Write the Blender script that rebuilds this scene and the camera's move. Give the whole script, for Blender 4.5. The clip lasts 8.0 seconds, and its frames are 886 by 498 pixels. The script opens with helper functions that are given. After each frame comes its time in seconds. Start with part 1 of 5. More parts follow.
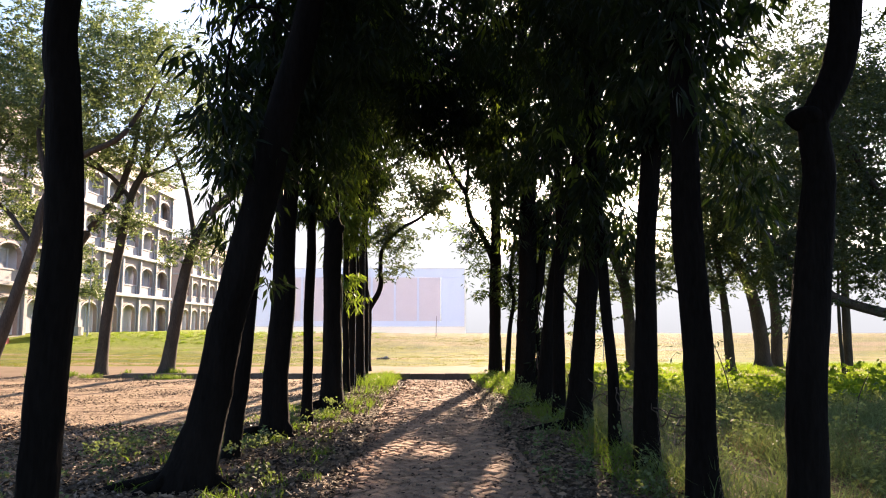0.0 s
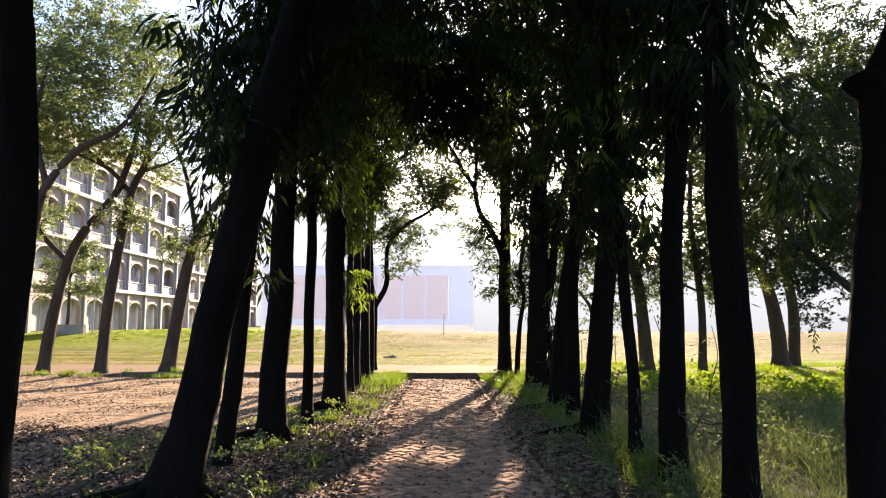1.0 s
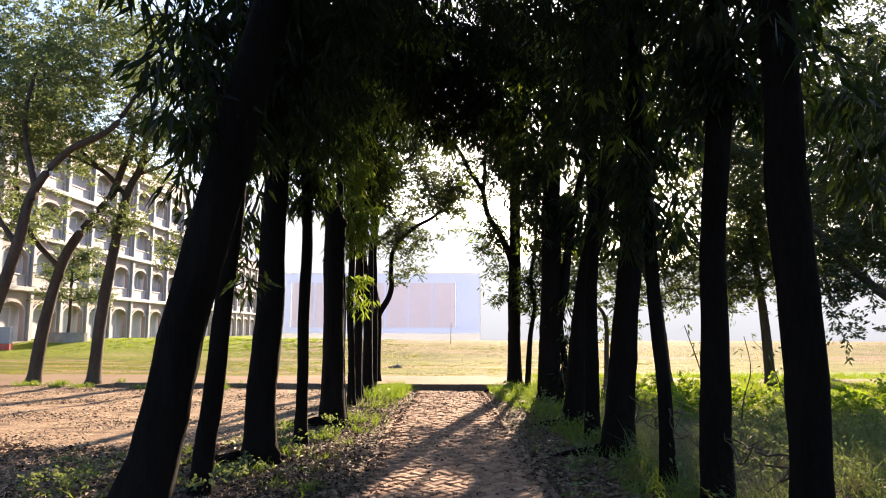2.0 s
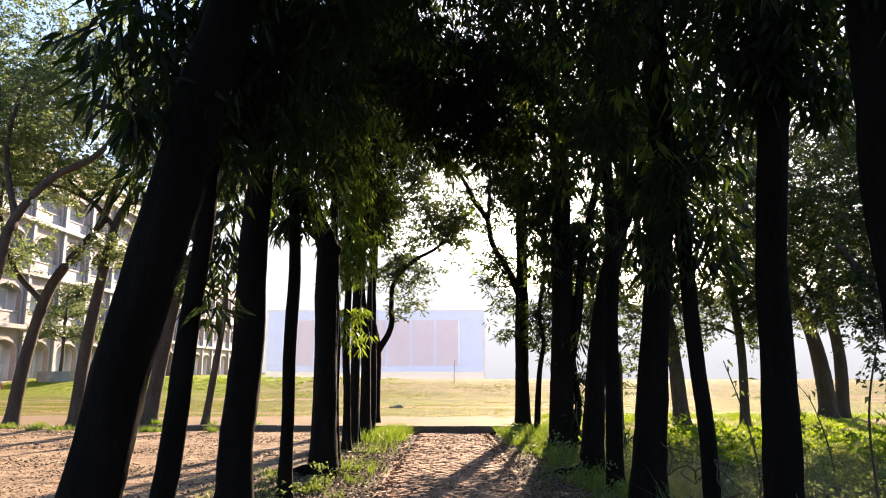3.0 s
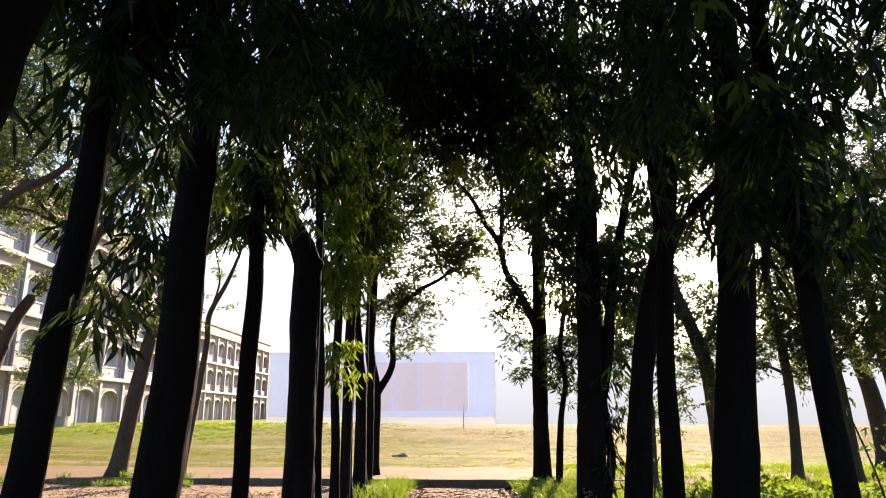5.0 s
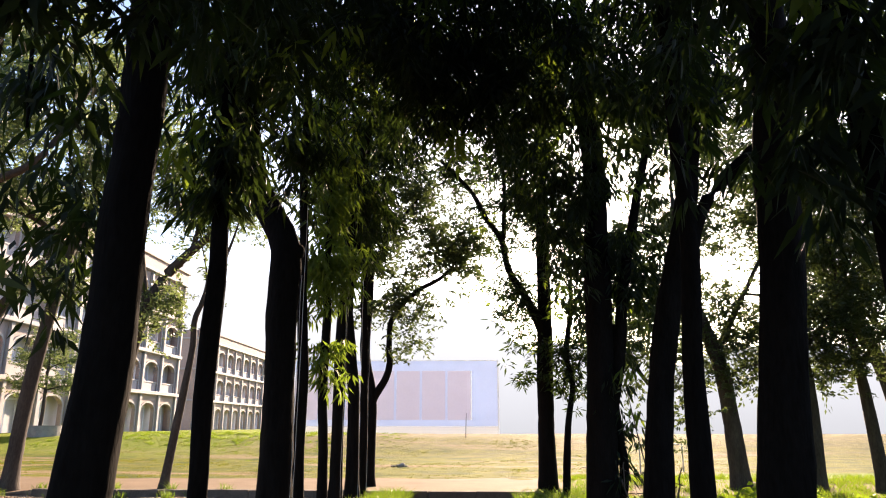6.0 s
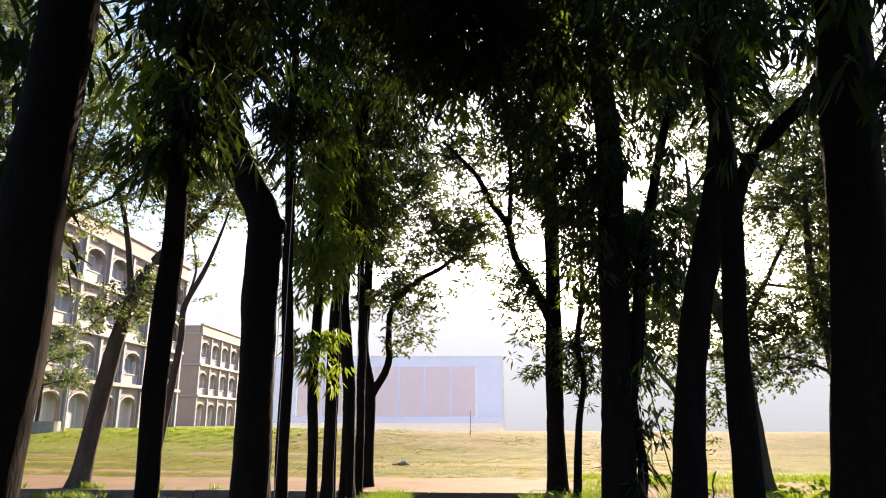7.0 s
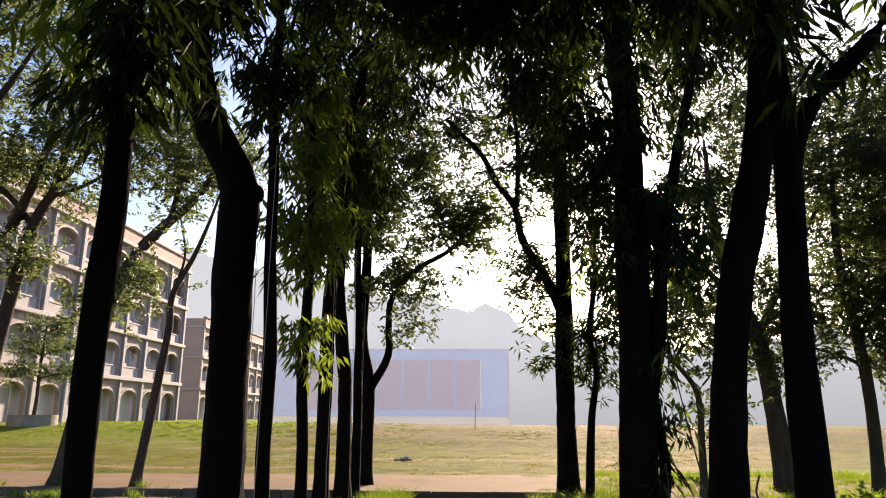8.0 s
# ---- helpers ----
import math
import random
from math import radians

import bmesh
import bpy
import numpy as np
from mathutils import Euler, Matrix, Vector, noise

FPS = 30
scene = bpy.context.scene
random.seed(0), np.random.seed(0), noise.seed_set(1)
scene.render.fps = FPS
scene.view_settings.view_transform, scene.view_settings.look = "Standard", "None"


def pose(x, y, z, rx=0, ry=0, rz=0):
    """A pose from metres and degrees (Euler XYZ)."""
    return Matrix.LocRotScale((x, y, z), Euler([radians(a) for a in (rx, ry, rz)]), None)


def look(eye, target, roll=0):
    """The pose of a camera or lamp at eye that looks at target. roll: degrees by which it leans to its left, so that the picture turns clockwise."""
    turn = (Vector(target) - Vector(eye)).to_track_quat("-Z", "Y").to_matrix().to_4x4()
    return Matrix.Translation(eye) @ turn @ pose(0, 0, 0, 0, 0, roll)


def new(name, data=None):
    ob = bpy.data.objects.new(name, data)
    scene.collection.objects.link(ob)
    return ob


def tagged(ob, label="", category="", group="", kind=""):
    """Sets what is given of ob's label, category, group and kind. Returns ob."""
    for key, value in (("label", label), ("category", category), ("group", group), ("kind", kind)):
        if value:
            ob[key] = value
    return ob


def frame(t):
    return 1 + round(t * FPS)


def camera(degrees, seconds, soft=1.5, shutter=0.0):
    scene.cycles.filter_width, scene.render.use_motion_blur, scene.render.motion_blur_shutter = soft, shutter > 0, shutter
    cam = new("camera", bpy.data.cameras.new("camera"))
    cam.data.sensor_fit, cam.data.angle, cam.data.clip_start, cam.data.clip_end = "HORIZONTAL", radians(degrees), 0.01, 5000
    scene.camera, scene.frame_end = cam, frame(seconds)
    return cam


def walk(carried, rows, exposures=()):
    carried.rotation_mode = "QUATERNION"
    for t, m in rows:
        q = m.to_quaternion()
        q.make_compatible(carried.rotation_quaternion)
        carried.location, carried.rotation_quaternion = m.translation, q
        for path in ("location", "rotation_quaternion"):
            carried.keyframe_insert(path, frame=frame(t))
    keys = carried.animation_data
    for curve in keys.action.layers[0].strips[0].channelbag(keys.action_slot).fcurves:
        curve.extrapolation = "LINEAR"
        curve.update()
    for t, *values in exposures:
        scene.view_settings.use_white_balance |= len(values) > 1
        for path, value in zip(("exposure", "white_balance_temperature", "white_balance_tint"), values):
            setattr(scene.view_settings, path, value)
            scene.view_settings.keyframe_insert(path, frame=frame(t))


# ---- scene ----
cam = camera(65.3, 8.0, soft=1.1)
METRES, EYE, TILT, LEAN, TURN = 7.8, 1.65, 6.4, 0.0, 0.0
ROWS = [
    (0.0, 0.0, 0.0, 0.0, 0.0, 0.0, -0.0),
    (0.5, -0.0012, 0.0325, -0.0057, 0.25, -0.1, -0.0),
    (1.0, 0.0001, 0.0801, -0.0111, 0.64, -0.13, -0.0),
    (1.5, 0.0005, 0.1368, -0.0143, 1.0, -0.07, -0.04),
    (3.0, -0.0034, 0.3365, -0.039, 1.47, 3.67, 0.1),
    (3.5, -0.0007, 0.4047, -0.0481, 1.48, 5.51, 0.21),
    (4.0, -0.0022, 0.4759, -0.0561, 1.58, 6.5, 0.05),
    (4.5, -0.0066, 0.5447, -0.0622, 1.93, 6.88, 0.08),
    (6.0, 0.0046, 0.7404, -0.0932, 2.52, 8.05, 0.22),
    (6.5, 0.0046, 0.8054, -0.0998, 2.64, 8.19, 0.2),
    (7.0, 0.006, 0.8685, -0.1064, 2.92, 7.78, 0.15),
    (7.5, 0.0054, 0.9287, -0.1127, 3.35, 7.81, -0.06),
    (8.0, 0.0049, 0.9914, -0.1171, 3.32, 7.27, 0.14),
]
walk(cam, [(t, pose(0, 0, EYE, TILT, LEAN, TURN) @ pose(METRES * x, METRES * y, METRES * z, 90 + pitch, roll, yaw)) for t, x, y, z, yaw, pitch, roll in ROWS],
     exposures=[(0.0, 2.47, 5750, 18), (4.0, 2.42, 5750, 18), (6.0, 2.34, 5750, 18), (7.0, 2.25, 5750, 18), (8.0, 1.78, 5750, 18)])

# ---- light: a low hazy morning sun ahead of the camera and a bright sky ----
SUN_UP, SUN_RIGHT = radians(17.6), radians(12.5)
world = bpy.data.worlds.new("world")
scene.world = world
world.use_nodes = True
wn = world.node_tree.nodes
sky = wn.new("ShaderNodeTexSky")
sky.sky_type, sky.sun_disc = "NISHITA", False
sky.sun_elevation, sky.sun_rotation = SUN_UP, SUN_RIGHT
sky.air_density, sky.dust_density, sky.ozone_density = 1.0, 1.3, 0.8
wn["Background"].inputs["Strength"].default_value = 0.062
world.node_tree.links.new(sky.outputs[0], wn["Background"].inputs["Color"])
sun_data = bpy.data.lights.new("sun", "SUN")
sun_data.energy, sun_data.angle, sun_data.color = 5.0, radians(0.7), (1.0, 0.72, 0.42)
sun = new("sun", sun_data)
sun_way = Vector((math.cos(SUN_UP) * math.sin(SUN_RIGHT), math.cos(SUN_UP) * math.cos(SUN_RIGHT), math.sin(SUN_UP)))
sun.matrix_world = look(sun_way * 80, (0, 0, 0))

# the sun's own disc, low over the field
disc_bm = bmesh.new()
bmesh.ops.create_icosphere(disc_bm, subdivisions=3, radius=1.25)
disc_mesh = bpy.data.meshes.new("sun_disc")
disc_bm.to_mesh(disc_mesh)
disc_bm.free()
glow = bpy.data.materials.new("sun_glow")
glow.use_nodes = True
glow.node_tree.nodes["Principled BSDF"].inputs["Base Color"].default_value = (0, 0, 0, 1)
glow.node_tree.nodes["Principled BSDF"].inputs["Emission Color"].default_value = (1.0, 0.78, 0.5, 1)
glow.node_tree.nodes["Principled BSDF"].inputs["Emission Strength"].default_value = 60.0
disc_mesh.materials.append(glow)
sun_disc = new("sun_disc", disc_mesh)
sun_disc.location = Vector((0.03, 5.8, 1.57)) + sun_way * 226
tagged(sun_disc, "low warm morning sun glowing through mist", "sun", kind="structure")


# ---- materials ----
def material(name, low, high, scale=8.0, rough=0.8, bump=0.3, fine=60.0, spec=0.3, through_light=None, random=0.0, stretch=(1, 1, 1)):
    """Two-scale mottled surface: colours low to high, large patches and fine grain, with relief."""
    m = bpy.data.materials.new(name)
    m.use_nodes = True
    n, l = m.node_tree.nodes, m.node_tree.links
    bsdf, out = n["Principled BSDF"], n["Material Output"]
    co = n.new("ShaderNodeTexCoord")
    mp = n.new("ShaderNodeMapping")
    mp.inputs["Scale"].default_value = stretch
    l.new(co.outputs["Object"], mp.inputs["Vector"])
    a, b = n.new("ShaderNodeTexNoise"), n.new("ShaderNodeTexNoise")
    a.inputs["Scale"].default_value, a.inputs["Detail"].default_value = scale, 4
    b.inputs["Scale"].default_value, b.inputs["Detail"].default_value = fine, 5
    l.new(mp.outputs[0], a.inputs["Vector"]), l.new(mp.outputs[0], b.inputs["Vector"])
    mix = n.new("ShaderNodeMath")
    mix.operation = "MULTIPLY_ADD"
    mix.inputs[1].default_value = 0.5
    half = n.new("ShaderNodeMath")
    half.operation, half.inputs[1].default_value = "MULTIPLY", 0.5
    l.new(b.outputs["Fac"], half.inputs[0])
    l.new(a.outputs["Fac"], mix.inputs[0]), l.new(half.outputs[0], mix.inputs[2])
    last = mix.outputs[0]
    if random:
        info = n.new("ShaderNodeObjectInfo") if random > 0 else n.new("ShaderNodeNewGeometry")
        ad = n.new("ShaderNodeMath")
        ad.operation, ad.inputs[1].default_value = "MULTIPLY_ADD", abs(random)
        sub = n.new("ShaderNodeMath")
        sub.operation, sub.inputs[1].default_value = "SUBTRACT", abs(random) / 2
        l.new(info.outputs["Random" if random > 0 else "Random Per Island"], ad.inputs[0])
        l.new(last, ad.inputs[2]), l.new(ad.outputs[0], sub.inputs[0])
        last = sub.outputs[0]
    ramp = n.new("ShaderNodeValToRGB")
    ramp.color_ramp.elements[0].position, ramp.color_ramp.elements[1].position = 0.32, 0.68
    ramp.color_ramp.elements[0].color, ramp.color_ramp.elements[1].color = (*low, 1), (*high, 1)
    l.new(last, ramp.inputs[0])
    l.new(ramp.outputs[0], bsdf.inputs["Base Color"])
    bsdf.inputs["Roughness"].default_value = rough
    bsdf.inputs["Specular IOR Level"].default_value = spec
    if bump:
        bp = n.new("ShaderNodeBump")
        bp.inputs["Strength"].default_value, bp.inputs["Distance"].default_value = bump, 0.02
        l.new(mix.outputs[0], bp.inputs["Height"])
        l.new(bp.outputs[0], bsdf.inputs["Normal"])
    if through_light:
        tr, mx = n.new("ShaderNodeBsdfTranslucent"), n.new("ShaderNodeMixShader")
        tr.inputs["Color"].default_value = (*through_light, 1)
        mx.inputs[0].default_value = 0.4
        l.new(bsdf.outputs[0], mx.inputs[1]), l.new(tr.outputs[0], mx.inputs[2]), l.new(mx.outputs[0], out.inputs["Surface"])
    return m


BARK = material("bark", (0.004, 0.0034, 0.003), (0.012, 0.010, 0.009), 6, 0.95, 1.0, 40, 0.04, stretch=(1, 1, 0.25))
BARK_PALE = material("pale_bark", (0.032, 0.027, 0.024), (0.09, 0.074, 0.062), 5, 0.9, 0.9, 35, 0.1, stretch=(1, 1, 0.3))
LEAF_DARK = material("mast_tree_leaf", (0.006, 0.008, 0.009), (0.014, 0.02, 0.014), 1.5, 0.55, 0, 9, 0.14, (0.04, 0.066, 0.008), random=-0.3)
LEAF_MID = material("broad_dull_leaf", (0.022, 0.03, 0.022), (0.05, 0.064, 0.04), 1.0, 0.55, 0, 8, 0.25, (0.10, 0.135, 0.03), random=-0.4)
# lit copy of the dark mast-tree leaf: sunlight put into the colour
LEAF_LIT = material("lit_mast_tree_leaf", (0.03, 0.05, 0.01), (0.07, 0.10, 0.02), 1.5, 0.55, 0, 9, 0.14, (0.22, 0.315, 0.02), random=-0.4)
# feathery leaves paled towards grey, so haze on far trees is in the colour
LEAF_FINE = material("feathery_leaf", (0.035, 0.055, 0.03), (0.08, 0.115, 0.05), 1.0, 0.5, 0, 8, 0.3, (0.18, 0.235, 0.07), random=-0.4)
GRASS = material("grass_blade", (0.05, 0.085, 0.012), (0.12, 0.17, 0.03), 1.2, 0.55, 0, 10, 0.3, (0.19, 0.28, 0.016), random=-0.3)
# brighter copy of the grass blade, with sunlight put into its colour
GRASS_SUN = material("sunlit_grass_blade", (0.07, 0.13, 0.01), (0.15, 0.23, 0.022), 1.2, 0.6, 0, 10, 0.12, (0.26, 0.36, 0.012), random=-0.3)
WEED = material("weed_leaf", (0.045, 0.068, 0.04), (0.15, 0.19, 0.105), 1.2, 0.65, 0, 10, 0.06, (0.17, 0.215, 0.05), random=-0.7)
FIELD_GRASS = material("field_grass_blade", (0.10, 0.105, 0.008), (0.19, 0.18, 0.018), 1.2, 0.8, 0, 10, 0.02, (0.20, 0.22, 0.012), random=-0.3)
LITTER = material("fallen_leaf", (0.025, 0.017, 0.012), (0.27, 0.19, 0.13), 3, 0.7, 0, 20, 0.2, random=-0.5)
DRY = material("dry_grass", (0.10, 0.078, 0.04), (0.24, 0.18, 0.085), 1.5, 0.7, 0, 12, 0.2, (0.22, 0.16, 0.06), random=-0.3)
BRICK = material("paving_brick", (0.17, 0.112, 0.08), (0.43, 0.27, 0.17), 5, 0.85, 0.9, 70, 0.08, random=0.22)
BRICK_JOINED = material("paving_brick_far", (0.17, 0.112, 0.08), (0.43, 0.27, 0.17), 5, 0.85, 0.9, 70, 0.08, random=-0.22)
SOIL = material("path_bed_soil", (0.035, 0.026, 0.02), (0.09, 0.064, 0.048), 3, 0.95, 0.8, 40)
CONCRETE = material("weathered_concrete", (0.16, 0.15, 0.14), (0.34, 0.32, 0.29), 2.5, 0.9, 0.5, 45)
# kerb colour darkened for its shadow-side face and the dark earth on it
KERB = material("dark_kerb_concrete", (0.06, 0.047, 0.037), (0.17, 0.135, 0.108), 3, 0.95, 0.6, 40)
ROAD = material("sandy_road", (0.16, 0.115, 0.072), (0.25, 0.182, 0.12), 1.2, 0.95, 0.4, 25, 0.05)
PAINT = material("white_wall_paint", (0.30, 0.285, 0.305), (0.41, 0.395, 0.415), 0.5, 0.75, 0.1, 12)
PAINT_PINK = material("pink_wall_paint", (0.29, 0.225, 0.212), (0.42, 0.34, 0.32), 0.35, 0.8, 0.1, 10)
PAINT_BLUE = material("pale_blue_paint", (0.74, 0.77, 0.88), (0.82, 0.84, 0.93), 0.8, 0.7, 0.05, 10)
# gallery wall kept paler than the front: haze in the arches put into colour
PAINT_GREY = material("hazed_gallery_paint", (0.62, 0.60, 0.64), (0.74, 0.72, 0.76), 0.8, 0.85, 0.1, 10)
WIRE = material("rusty_wire", (0.12, 0.09, 0.07), (0.25, 0.20, 0.16), 20, 0.6, 0, 80)
VINE = material("dry_vine", (0.035, 0.026, 0.018), (0.09, 0.065, 0.045), 9, 0.9, 0.3, 60)
CORD = material("pale_cord", (0.45, 0.42, 0.38), (0.6, 0.57, 0.52), 20, 0.8, 0, 60)
STEEL = material("galvanised_post", (0.35, 0.35, 0.36), (0.5, 0.5, 0.5), 6, 0.5, 0, 50)
ROCK = material("field_stone", (0.2, 0.18, 0.16), (0.35, 0.32, 0.29), 4, 0.9, 0.8, 30)
# hall surfaces: the mist's pale glow is put into their translucent colours
HAZE_BLUE = material("hazed_blue_frame", (0.72, 0.75, 0.84), (0.80, 0.82, 0.90), 0.8, 0.9, 0.1, 6, 0.1, (0.53, 0.59, 0.75))
HAZE_WHITE = material("hazed_white_base", (0.76, 0.75, 0.73), (0.82, 0.81, 0.79), 0.7, 0.9, 0.1, 6, 0.1, (0.66, 0.67, 0.68))
HAZE_PINK = material("hazed_pink_panel", (0.70, 0.64, 0.64), (0.78, 0.72, 0.72), 0.7, 0.9, 0.1, 6, 0.1, (0.54, 0.545, 0.655))
# door colour lightened as well, standing for haze over dark openings
WINDOW = material("hazed_door_paint", (0.42, 0.42, 0.47), (0.52, 0.52, 0.57), 1, 0.4, 0, 5)


def ground_material():
    """Dry dirt yard, grassy field with worn streaks, and green verges, by place."""
    m = bpy.data.materials.new("field_ground")
    m.use_nodes = True
    n, l = m.node_tree.nodes, m.node_tree.links
    bsdf = n["Principled BSDF"]
    bsdf.inputs["Roughness"].default_value, bsdf.inputs["Specular IOR Level"].default_value = 0.95, 0.09
    co = n.new("ShaderNodeTexCoord")
    xyz = n.new("ShaderNodeSeparateXYZ")
    l.new(co.outputs["Object"], xyz.inputs[0])

    def noise_at(scale, stretch=(1, 1, 1), detail=6):
        mp, t = n.new("ShaderNodeMapping"), n.new("ShaderNodeTexNoise")
        mp.inputs["Scale"].default_value = stretch
        t.inputs["Scale"].default_value, t.inputs["Detail"].default_value = scale, detail
        l.new(co.outputs["Object"], mp.inputs[0]), l.new(mp.outputs[0], t.inputs["Vector"])
        return t.outputs["Fac"]

    def step(value, lo, hi):
        r = n.new("ShaderNodeMapRange")
        r.inputs["From Min"].default_value, r.inputs["From Max"].default_value = lo, hi
        l.new(value, r.inputs[0])
        return r.outputs[0]

    def math_node(op, a, b):
        k = n.new("ShaderNodeMath")
        k.operation = op
        for i, v in enumerate((a, b)):
            if isinstance(v, float):
                k.inputs[i].default_value = v
            else:
                l.new(v, k.inputs[i])
        return k.outputs[0]

    def mixed(fac, a, b):
        k = n.new("ShaderNodeMix")
        k.data_type = "RGBA"
        l.new(fac, k.inputs[0])
        for i, v in ((6, a), (7, b)):
            if isinstance(v, tuple):
                k.inputs[i].default_value = (*v, 1)
            else:
                l.new(v, k.inputs[i])
        return k.outputs[2]

    grain = noise_at(4.0)
    fine = noise_at(26.0)
    patch = noise_at(0.35, (0.5, 1.2, 1))
    streak = noise_at(0.5, (0.22, 0.95, 1))
    dirt = mixed(step(grain, 0.3, 0.7), (0.26, 0.186, 0.122), (0.50, 0.375, 0.25))
    dirt = mixed(step(fine, 0.5, 0.68), dirt, (0.095, 0.064, 0.048))
    grass = mixed(step(grain, 0.35, 0.7), (0.125, 0.13, 0.006), (0.205, 0.195, 0.011))
    grass = mixed(step(fine, 0.5, 0.8), grass, (0.055, 0.07, 0.012))
    tuft = noise_at(1.1, (0.8, 1.0, 1))
    grass = mixed(step(tuft, 0.42, 0.68), grass, (0.065, 0.09, 0.011))
    clod = noise_at(2.2, (0.45, 1.5, 1))
    dirt = mixed(step(clod, 0.52, 0.7), dirt, (0.13, 0.085, 0.06))
    worn = mixed(step(grain, 0.3, 0.7), (0.20, 0.143, 0.072), (0.29, 0.21, 0.108))
    field = mixed(step(streak, 0.53, 0.63), grass, worn)
    # far field tinted paler towards the crest, so it fades as in haze
    tan = mixed(step(grain, 0.3, 0.7), (0.19, 0.15, 0.08), (0.29, 0.232, 0.13))
    field = mixed(step(math_node("ADD", xyz.outputs[1], math_node("MULTIPLY", streak, 16.0)), 46.0, 60.0), field, tan)
    bank = mixed(step(grain, 0.3, 0.7), (0.14, 0.19, 0.012), (0.23, 0.27, 0.02))
    field = mixed(step(math_node("ADD", xyz.outputs[1], math_node("MULTIPLY", patch, 8.0)), 41.0, 47.0), field, mixed(step(math_node("ADD", xyz.outputs[0], math_node("MULTIPLY", patch, 10.0)), -4.0, -9.0), field, bank))
    verge = mixed(step(grain, 0.35, 0.65), (0.09, 0.075, 0.052), (0.20, 0.155, 0.10))
    right_grass = mixed(step(grain, 0.3, 0.7), (0.09, 0.16, 0.010), (0.17, 0.25, 0.018))
    near = mixed(step(math_node("ADD", xyz.outputs[0], math_node("MULTIPLY", grain, 1.0)), -2.6, -3.4), verge, dirt)
    litter_edge = math_node("ADD", xyz.outputs[1], math_node("MULTIPLY", patch, 3.0))
    near = mixed(step(litter_edge, 8.5, 12.0), mixed(step(fine, 0.4, 0.65), (0.085, 0.066, 0.048), (0.23, 0.168, 0.115)), near)
    near = mixed(math_node("MULTIPLY", step(xyz.outputs[0], 2.4, 3.6), step(xyz.outputs[1], 13.0, 17.0)), near, right_grass)
    l.new(mixed(step(math_node("SUBTRACT", xyz.outputs[1], math_node("MULTIPLY", step(xyz.outputs[0], 2.6, 4.0), math_node("ADD", 3.0, math_node("MULTIPLY", patch, 7.0)))), 22.4, 23.4), near, field), bsdf.inputs["Base Color"])
    bp = n.new("ShaderNodeBump")
    bp.inputs["Strength"].default_value, bp.inputs["Distance"].default_value = 1.0, 0.10
    l.new(math_node("ADD", grain, fine), bp.inputs["Height"])
    l.new(bp.outputs[0], bsdf.inputs["Normal"])
    return m


# ---- mesh helpers ----
def mesh_of(name, verts, faces, mat, smooth=False):
    me = bpy.data.meshes.new(name)
    me.from_pydata([tuple(v) for v in verts], [], [tuple(f) for f in faces])
    me.materials.append(mat)
    if smooth:
        me.polygons.foreach_set("use_smooth", [True] * len(me.polygons))
    me.update()
    return me


def part(name, data, parent, label=""):
    ob = new(name, data)
    ob.parent = parent
    return tagged(ob, label)


def block(x0, x1, y0, y1, z0, z1, bevel=0.0):
    """Verts and faces of a box, bevelled along its edges where asked."""
    bm = bmesh.new()
    bmesh.ops.create_cube(bm, size=1)
    for v in bm.verts:
        v.co = ((x0 + x1) / 2 + v.co.x * (x1 - x0), (y0 + y1) / 2 + v.co.y * (y1 - y0), (z0 + z1) / 2 + v.co.z * (z1 - z0))
    if bevel:
        bmesh.ops.bevel(bm, geom=bm.edges[:], offset=bevel, segments=1, affect="EDGES")
    bm.verts.index_update()
    out = [tuple(v.co) for v in bm.verts], [[v.index for v in f.verts] for f in bm.faces]
    bm.free()
    return out


def merged(*pieces):
    verts, faces = [], []
    for v, f in pieces:
        faces += [[i + len(verts) for i in q] for q in f]
        verts += list(v)
    return verts, faces


def tube(points, radii, sides=12, rough=0.06, seed=0):
    """A tapered, slightly knobbly tube along points (numpy, n x 3), closed at the end."""
    p, r = np.asarray(points, float), np.asarray(radii, float)
    rng = np.random.default_rng(seed)
    n = len(p)
    way = np.gradient(p, axis=0)
    way /= np.linalg.norm(way, axis=1)[:, None] + 1e-9
    ref = np.where(np.abs(way[:, 2:3]) > 0.8, [[1.0, 0, 0]], [[0, 0, 1.0]])
    u = np.cross(way, ref)
    u /= np.linalg.norm(u, axis=1)[:, None]
    w = np.cross(way, u)
    ang = np.linspace(0, 2 * np.pi, sides, endpoint=False)
    ph = rng.uniform(0, 6.28, 4)
    k = np.arange(n)[:, None]
    wob = 1 + rough * (np.sin(3 * ang[None] + ph[0] + 0.13 * k) * 0.6 + np.sin(5 * ang[None] + ph[1] - 0.21 * k) * 0.4 + 0.5 * np.sin(0.35 * k + ph[2]))
    wob = wob + rng.normal(0, rough * 0.35, (n, sides))
    ring = p[:, None] + (r[:, None] * wob)[:, :, None] * (np.cos(ang)[None, :, None] * u[:, None] + np.sin(ang)[None, :, None] * w[:, None])
    verts = ring.reshape(-1, 3).tolist()
    faces = [(i * sides + j, i * sides + (j + 1) % sides, (i + 1) * sides + (j + 1) % sides, (i + 1) * sides + j) for i in range(n - 1) for j in range(sides)]
    faces.append([(n - 1) * sides + j for j in range(sides)])
    return verts, faces


